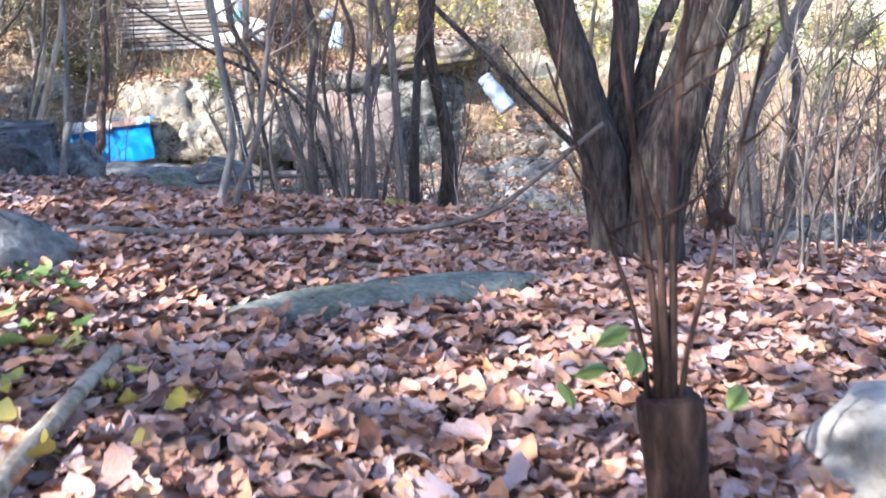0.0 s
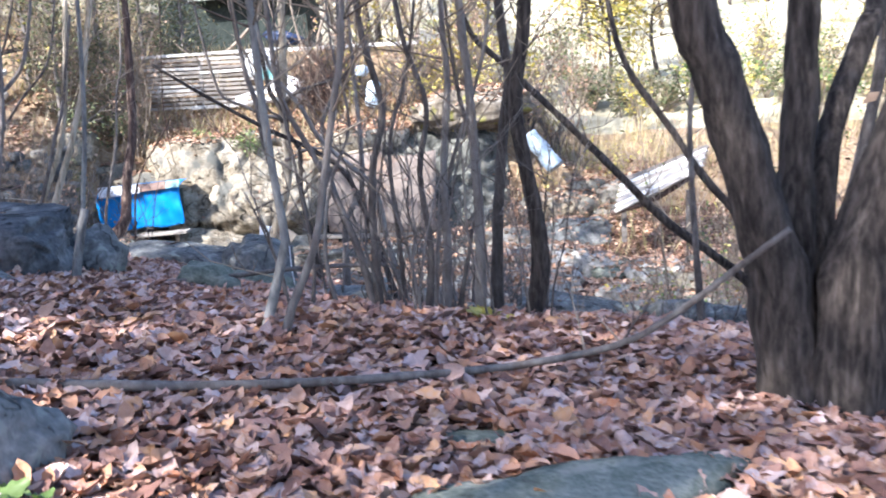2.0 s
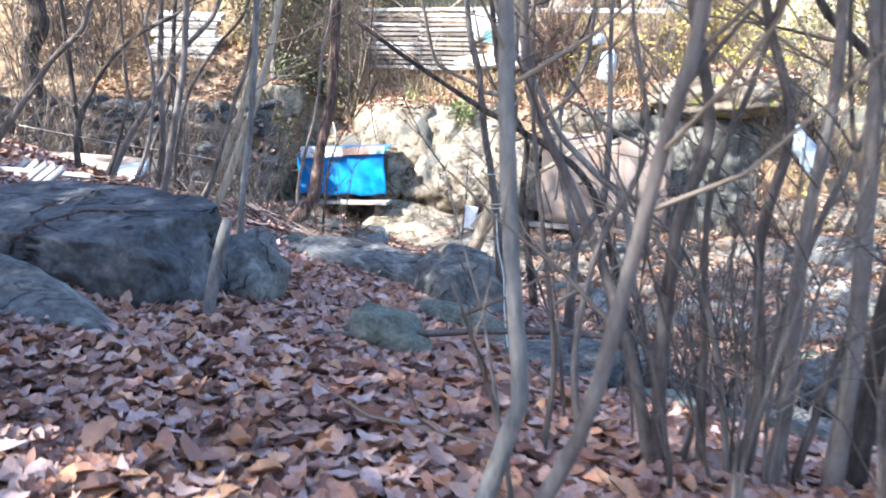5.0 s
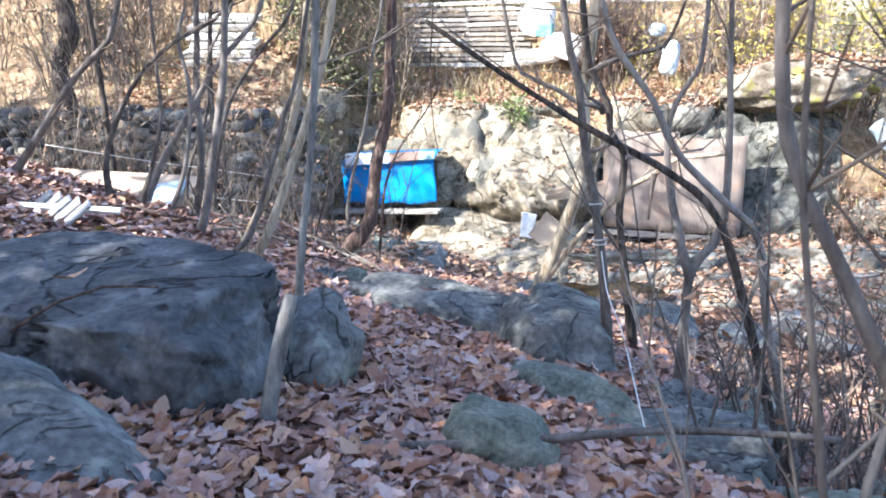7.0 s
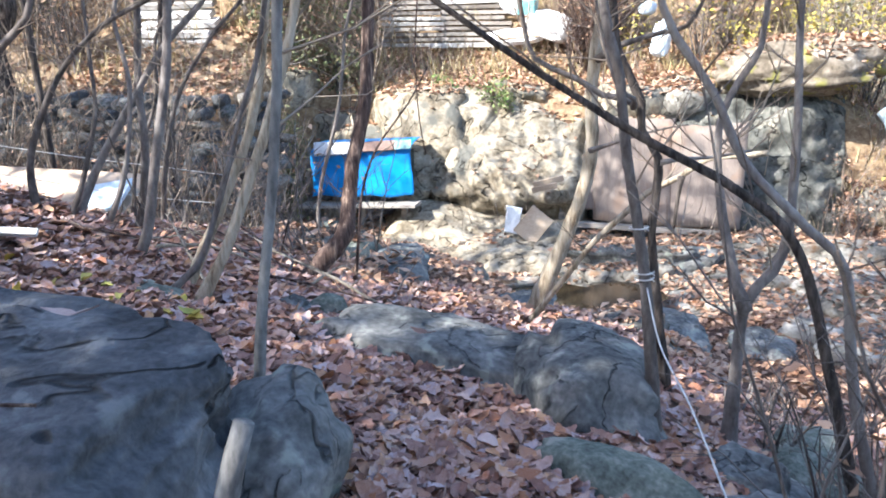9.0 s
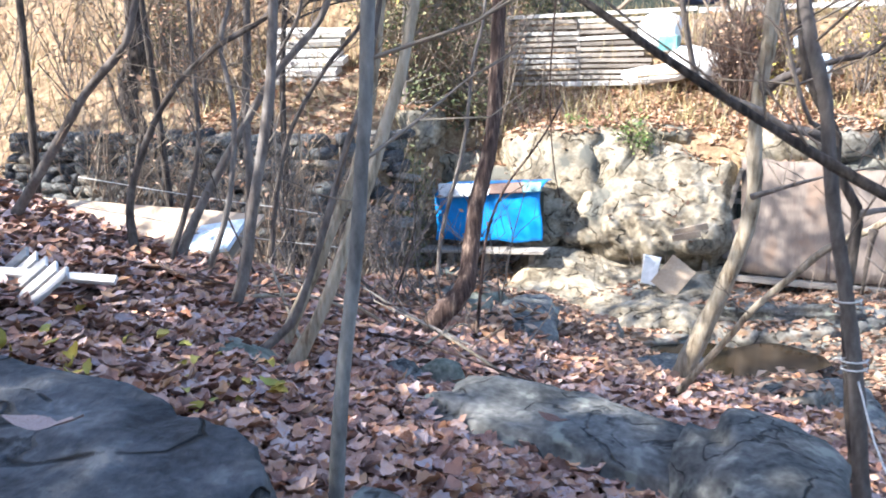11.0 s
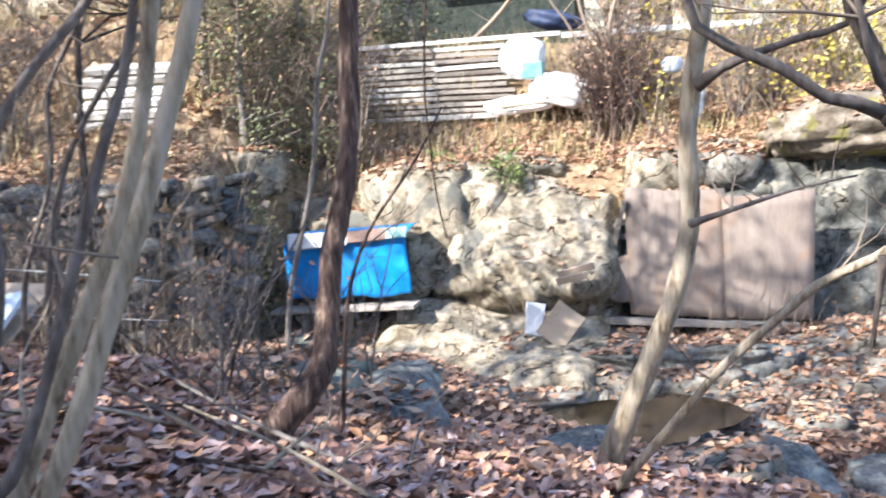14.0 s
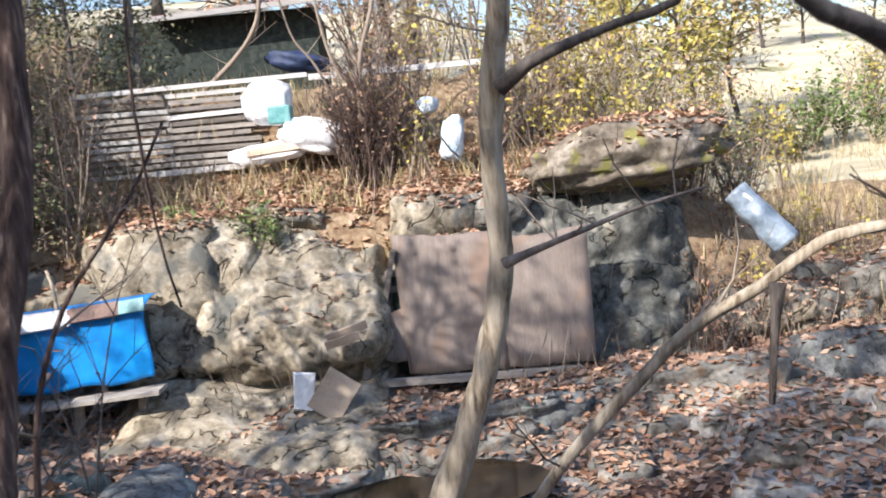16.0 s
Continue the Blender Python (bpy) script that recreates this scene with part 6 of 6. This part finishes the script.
for i in range(8):
    x, y = rr.uniform(-0.1, 2.8), rr.uniform(21.3, 22.6)
    shrub((x, y, H(x, y)), rr.uniform(0.5, 1.1), rr.randint(5, 8), 850 + i, M_LEAF_DRY, 70, "low brown leafy bush on the slope beside the cliff", 0.08, group="low bushes beside the cliff", r=0.01, wide=0.7, mat=M_SAPLING)
for i in range(16):
    x, y = rr.uniform(-17.5, -12.6), rr.uniform(18.5, 21.4)
    shrub((x, y, H(x, y)), rr.uniform(1.2, 2.6), rr.randint(5, 8), 870 + i, M_LEAF_DRY, 40, "dark tangled bare bush above the stone wall", 0.09, group="tangled bushes above the wall", r=0.016, wide=0.6, mat=M_SAPLING)
for x, y, hh, s in ((-4.1, 24.3, 1.6, 0), (-3.75, 24.5, 1.9, 1), (-2.0, 24.1, 1.5, 2), (-1.6, 24.4, 1.7, 3), (-3.2, 24.6, 1.4, 4), (0.9, 24.1, 1.4, 5), (1.6, 23.8, 1.6, 6)):
    shrub((x, y, H(x, y)), hh, 16, 830 + s, M_LEAF_DRY, 150, "dense brown bare bush above the cliff", 0.08, group="brown bushes above the cliff", r=0.014, wide=0.45, mat=M_SAPLING)
for x, y, hh, s in ((-3.98, 23.7, 1.7, 1), (-3.73, 23.9, 1.9, 2), (-4.22, 23.8, 1.5, 3)):
    shrub((x, y, H(x, y)), hh, 22, 900 + s, M_LEAF_DRY, 120, "thick clump of brown bare stems above the cliff", 0.07, group="brown stem clumps", r=0.016, wide=0.3, mat=M_DARKBARK)
for x, y, hh, s in ((-1.2, 22.5, 0.7, 1), (-0.6, 22.3, 0.6, 2), (0.3, 22.2, 0.7, 3), (0.6, 22.6, 0.9, 4), (-0.2, 23.1, 0.7, 5)):
    shrub((x, y, max(H(x, y), 0.2 if y < 22.45 else 0.95)), hh, 6, 910 + s, M_YELLOW, 150, "straggly yellow-green shrub over the overhanging rock", 0.075, group="shrubs over the rock", r=0.009, wide=0.6)
for x, y, hh, s in ((-5.25, 21.9, 0.42, 1), (-5.55, 22.0, 0.45, 2), (-6.3, 22.1, 0.4, 3)):
    shrub((x, y, (y - 21.95) * 1.1 + 0.04), hh, 6, 700 + s, M_GREEN, 160, "small bright green plant on the boulder top", 0.07, r=0.006, name="green_plant", category="plant")


def juniper(at, hgt, wide, seed, label):
    rr = random.Random(seed)
    g = Geo()
    line = g.tube([(0, 0, -0.1), (rr.uniform(-.1, .1), 0.05, hgt * 0.5), (rr.uniform(-.2, .2), 0, hgt)], 0.07, 0.02, 7, 0.2, 0.2, seed)
    C = []
    for k in range(70):
        z = hgt * rr.uniform(0.05, 1.0)
        a = rr.uniform(0, 6.28)
        L = wide * (1.1 - 0.75 * z / hgt) * rr.uniform(0.5, 1.1)
        p = line[min(int(len(line) * z / hgt), len(line) - 1)]
        d = Vector((math.cos(a), math.sin(a), rr.uniform(0.05, 0.6)))
        e = p + d * L
        g.tube([p, p.lerp(e, 0.5) + Vector((0, 0, -0.03)), e], 0.013, 0.004, 4, 0.3, cap=False)
        C += [p.lerp(e, f) for f in (0.45, 0.6, 0.75, 0.9, 1.0)]
    ob = tagged(part("juniper", g, M_SAPLING), label, "juniper")
    ob.location = at
    T = np.array([tuple(c) for c in C])
    P = T[rng.integers(0, len(T), 2100)] + rng.normal(0, 0.15, (2100, 3))
    tagged(part("foliage", scatter_leaves("foliage", P, 0.085, M_NEEDLE, 1.2, QUAD), M_NEEDLE, ob), kind="stuff")
    return ob


for i, (x, y, hh, w) in enumerate(((-9.3, 21.6, 3.0, 0.9), (-8.5, 22.4, 2.6, 0.8), (-10.3, 22.4, 3.2, 0.9), (-8.9, 20.6, 1.8, 0.6), (-14.8, 22.0, 2.6, 0.8), (-7.6, 25.4, 2.2, 0.8), (-9.2, 23.7, 3.2, 1.0), (-8.5, 24.9, 3.0, 0.9))):
    juniper((x, y, H(x, y)), hh, w, 40 + i, "ragged grey-green juniper on the far bank")


def tall_tree(at, hgt, seed, leaf, count, label, size=0.2, crown=2.4, trunk=0.16, group="", low=0.35):
    rr = random.Random(seed)
    g = Geo()
    line = g.tube([(0, 0, -0.3), (rr.uniform(-.3, .3), rr.uniform(-.3, .3), hgt * 0.4), (rr.uniform(-.6, .6), rr.uniform(-.6, .6), hgt)], trunk, trunk * 0.3, 9, 0.4, 0.15, seed, flare=0.5)
    C = []
    for k in range(22):
        s = rr.uniform(low, 0.98)
        p = line[int(s * (len(line) - 1))]
        a = rr.uniform(0, 6.28)
        L = crown * (1.15 - 0.6 * s) * rr.uniform(0.5, 1.1)
        e = p + Vector((math.cos(a), math.sin(a), rr.uniform(0.1, 0.8))) * L
        m = p.lerp(e, 0.5) + Vector((rr.uniform(-.2, .2), rr.uniform(-.2, .2), 0.1))
        g.tube([p, m, e], trunk * 0.3, 0.012, 5, 0.4, cap=False)
        for _ in range(5):
            q = m.lerp(e, rr.random())
            t = q + Vector((rr.uniform(-1, 1), rr.uniform(-1, 1), rr.uniform(-.3, .8))) * 0.8
            g.tube([q, q.lerp(t, 0.5), t], 0.014, 0.005, 3, 0.5, cap=False)
            C += [q.lerp(t, f) for f in (0.4, 0.7, 1.0)]
    ob = tagged(part("tree", g, M_BARK), label, "tree", group)
    ob.location = at
    if count:
        T = np.array([tuple(c) for c in C])
        P = T[rng.integers(0, len(T), count)] + rng.normal(0, 0.28, (count, 3))
        tagged(part("crown", scatter_leaves("crown", P, size, leaf, 1.1, SMALL), leaf, ob), kind="stuff")
    return ob


for i in range(16):
    x, y = rr.uniform(4, 34), rr.uniform(34, 62)
    tall_tree((x, y, H(x, y)), rr.uniform(3, 6), 800 + i, rr.choice((M_YELLOW, M_GRASS, M_YELLOW)), 900, "distant tree with thin yellow leaves", 0.22, 1.8, 0.09, "distant valley trees")
for i in range(16):
    x, y = rr.uniform(-26, -9), rr.uniform(26, 40)
    tall_tree((x, y, H(x, y)), rr.uniform(5, 9), 830 + i, rr.choice((M_LEAF_DRY, M_NEEDLE, M_LEAF_DRY)), 700, "bare-branched tree on the wooded slope", 0.2, 2.2, 0.14, "trees on the wooded slope")
for i in range(8):
    x, y = rr.uniform(-9, 1), rr.uniform(29, 38)
    tall_tree((x, y, H(x, y)), rr.uniform(4, 7), 860 + i, rr.choice((M_LEAF_DRY, M_YELLOW)), 700, "tree with thinning leaves behind the fence", 0.2, 2.0, 0.1, "trees behind the fence")
# unseen oaks added up the slope behind, which shade the walked bank
for i, (x, y, hh) in enumerate(((-9, -4, 13), (-6, -7, 14), (-3, -5.5, 13), (-12, -1, 13), (-14.5, 3, 13), (-11, 5, 12), (-1, -9, 15), (-9.5, -9, 15), (-13.5, -6, 14), (1.5, -6, 13), (-13.5, 9.5, 12), (-15, 6.5, 12), (-10.5, 9.0, 13), (-8.6, 7.6, 14), (-7.5, 4.2, 9), (-10, 2.5, 10), (-17.5, 12, 8), (-16, 13.8, 7), (-19.5, 15.6, 9))):
    tall_tree((x, y, H(x, y)), hh, 880 + i, M_LEAF_DRY, 2500 if (i < 10 and i != 5) or i in (14, 15) else 1500 if i == 16 else 800, "tall unseen oak with dry leaves, added up the slope for shade", 0.24, 4.2, 0.2, "oaks up the slope", low=0.2)


# three more unseen oaks, added to shade the first metres of path
tall_tree((-8.4, -0.9, H(-8.4, -0.9)), 10, 930, M_LEAF_DRY, 1400, "unseen oak with dry leaves, added up the slope for shade", 0.22, 2.2, 0.14, "oaks up the slope", low=0.45)
tall_tree((-2.4, -1.0, H(-2.4, -1.0)), 6.2, 931, M_LEAF_DRY, 900, "unseen young oak, added behind the start of the path for shade", 0.18, 1.9, 0.07, "oaks up the slope", low=0.5)
tall_tree((-1.3, -0.5, H(-1.3, -0.5)), 5.4, 932, M_LEAF_DRY, 800, "unseen young oak, added behind the start of the path for shade", 0.17, 1.6, 0.06, "oaks up the slope", low=0.55)
# slender trees between the wall and the stream, whose crowns dapple the cliff
for i, (x, y, hh) in enumerate(((-9.6, 15.7, 7.0), (-8.5, 16.6, 6.2), (-10.6, 14.6, 7.4))):
    tall_tree((x, y, H(x, y)), hh, 940 + i, M_LEAF_DRY, 260, "slender bare tree with few dry leaves above the stream", 0.13, 1.7, 0.05, "slender trees above the stream", low=0.55)


# ---- dry-stone wall, stone by stone ----
wall = tagged(new("stone_wall"), "old dry-stone retaining wall of dark grey stones", "wall", kind="structure")
shapes = [rock_mesh(m, 900 + k, 2, 0.36, 0.1, 0.9) for k, m in enumerate((M_BOULDER, M_BOULDER, M_SHELF, M_ROCK, M_BOULDER))]
rr = random.Random(77)
for row in range(11):
    x = -15.5 + rr.uniform(0, 0.2)
    while x < -8.75:
        w = rr.uniform(0.16, 0.5)
        foot = 19.3 - 1.7 * float(step(-8.5, -9.7, x))
        ob = new("stone", rr.choice(shapes))
        ob.parent = wall
        ob.matrix_local = pose(x + w / 2, foot + 0.62 + row * 0.06, -1.3 + row * 0.165 + rr.uniform(-.03, .03), rr.uniform(-12, 12), rr.uniform(-12, 12), rr.uniform(-20, 20)) @ Matrix.Diagonal((w * 0.55, 0.24, 0.1 + rr.uniform(-.03, .03), 1))
        x += w

# single leaves lying on top along the path
shapes = []
for tv, tf in LEAF_KINDS:
    me = bpy.data.meshes.new("fallen_leaf")
    me.from_pydata(tv.tolist(), [], tf)
    me.materials.append(M_LEAF)
    me.polygons.foreach_set("use_smooth", [True] * len(me.polygons))
    shapes.append(me)
rr = random.Random(4)
for i in range(300):
    y = rr.uniform(1.6, 10.5)
    x = -0.2 - 0.36 * max(0, y - 1.5) + rr.uniform(-1.1, 1.1)
    ob = new("fallen_leaf", rr.choice(shapes))
    ob.parent = litter
    s = rr.uniform(0.1, 0.15)
    ob.matrix_local = pose(x, y, H(x, y) + rr.uniform(0.05, 0.085), rr.uniform(-28, 28), rr.uniform(-28, 28), rr.uniform(0, 360)) @ Matrix.Diagonal((s, s, s, 1))
# pale leaves on the boulder and the ledge
for x, y, z, a in ((-3.8, 8.34, 0.86, 20), (-4.1, 8.05, 0.74, 70), (-3.5, 10.72, -0.02, -15)):
    ob = new("fallen_leaf", shapes[2])
    ob.parent = litter
    ob.matrix_local = pose(x, y, z, -12, 0, a) @ Matrix.Diagonal((0.16, 0.16, 0.1, 1))
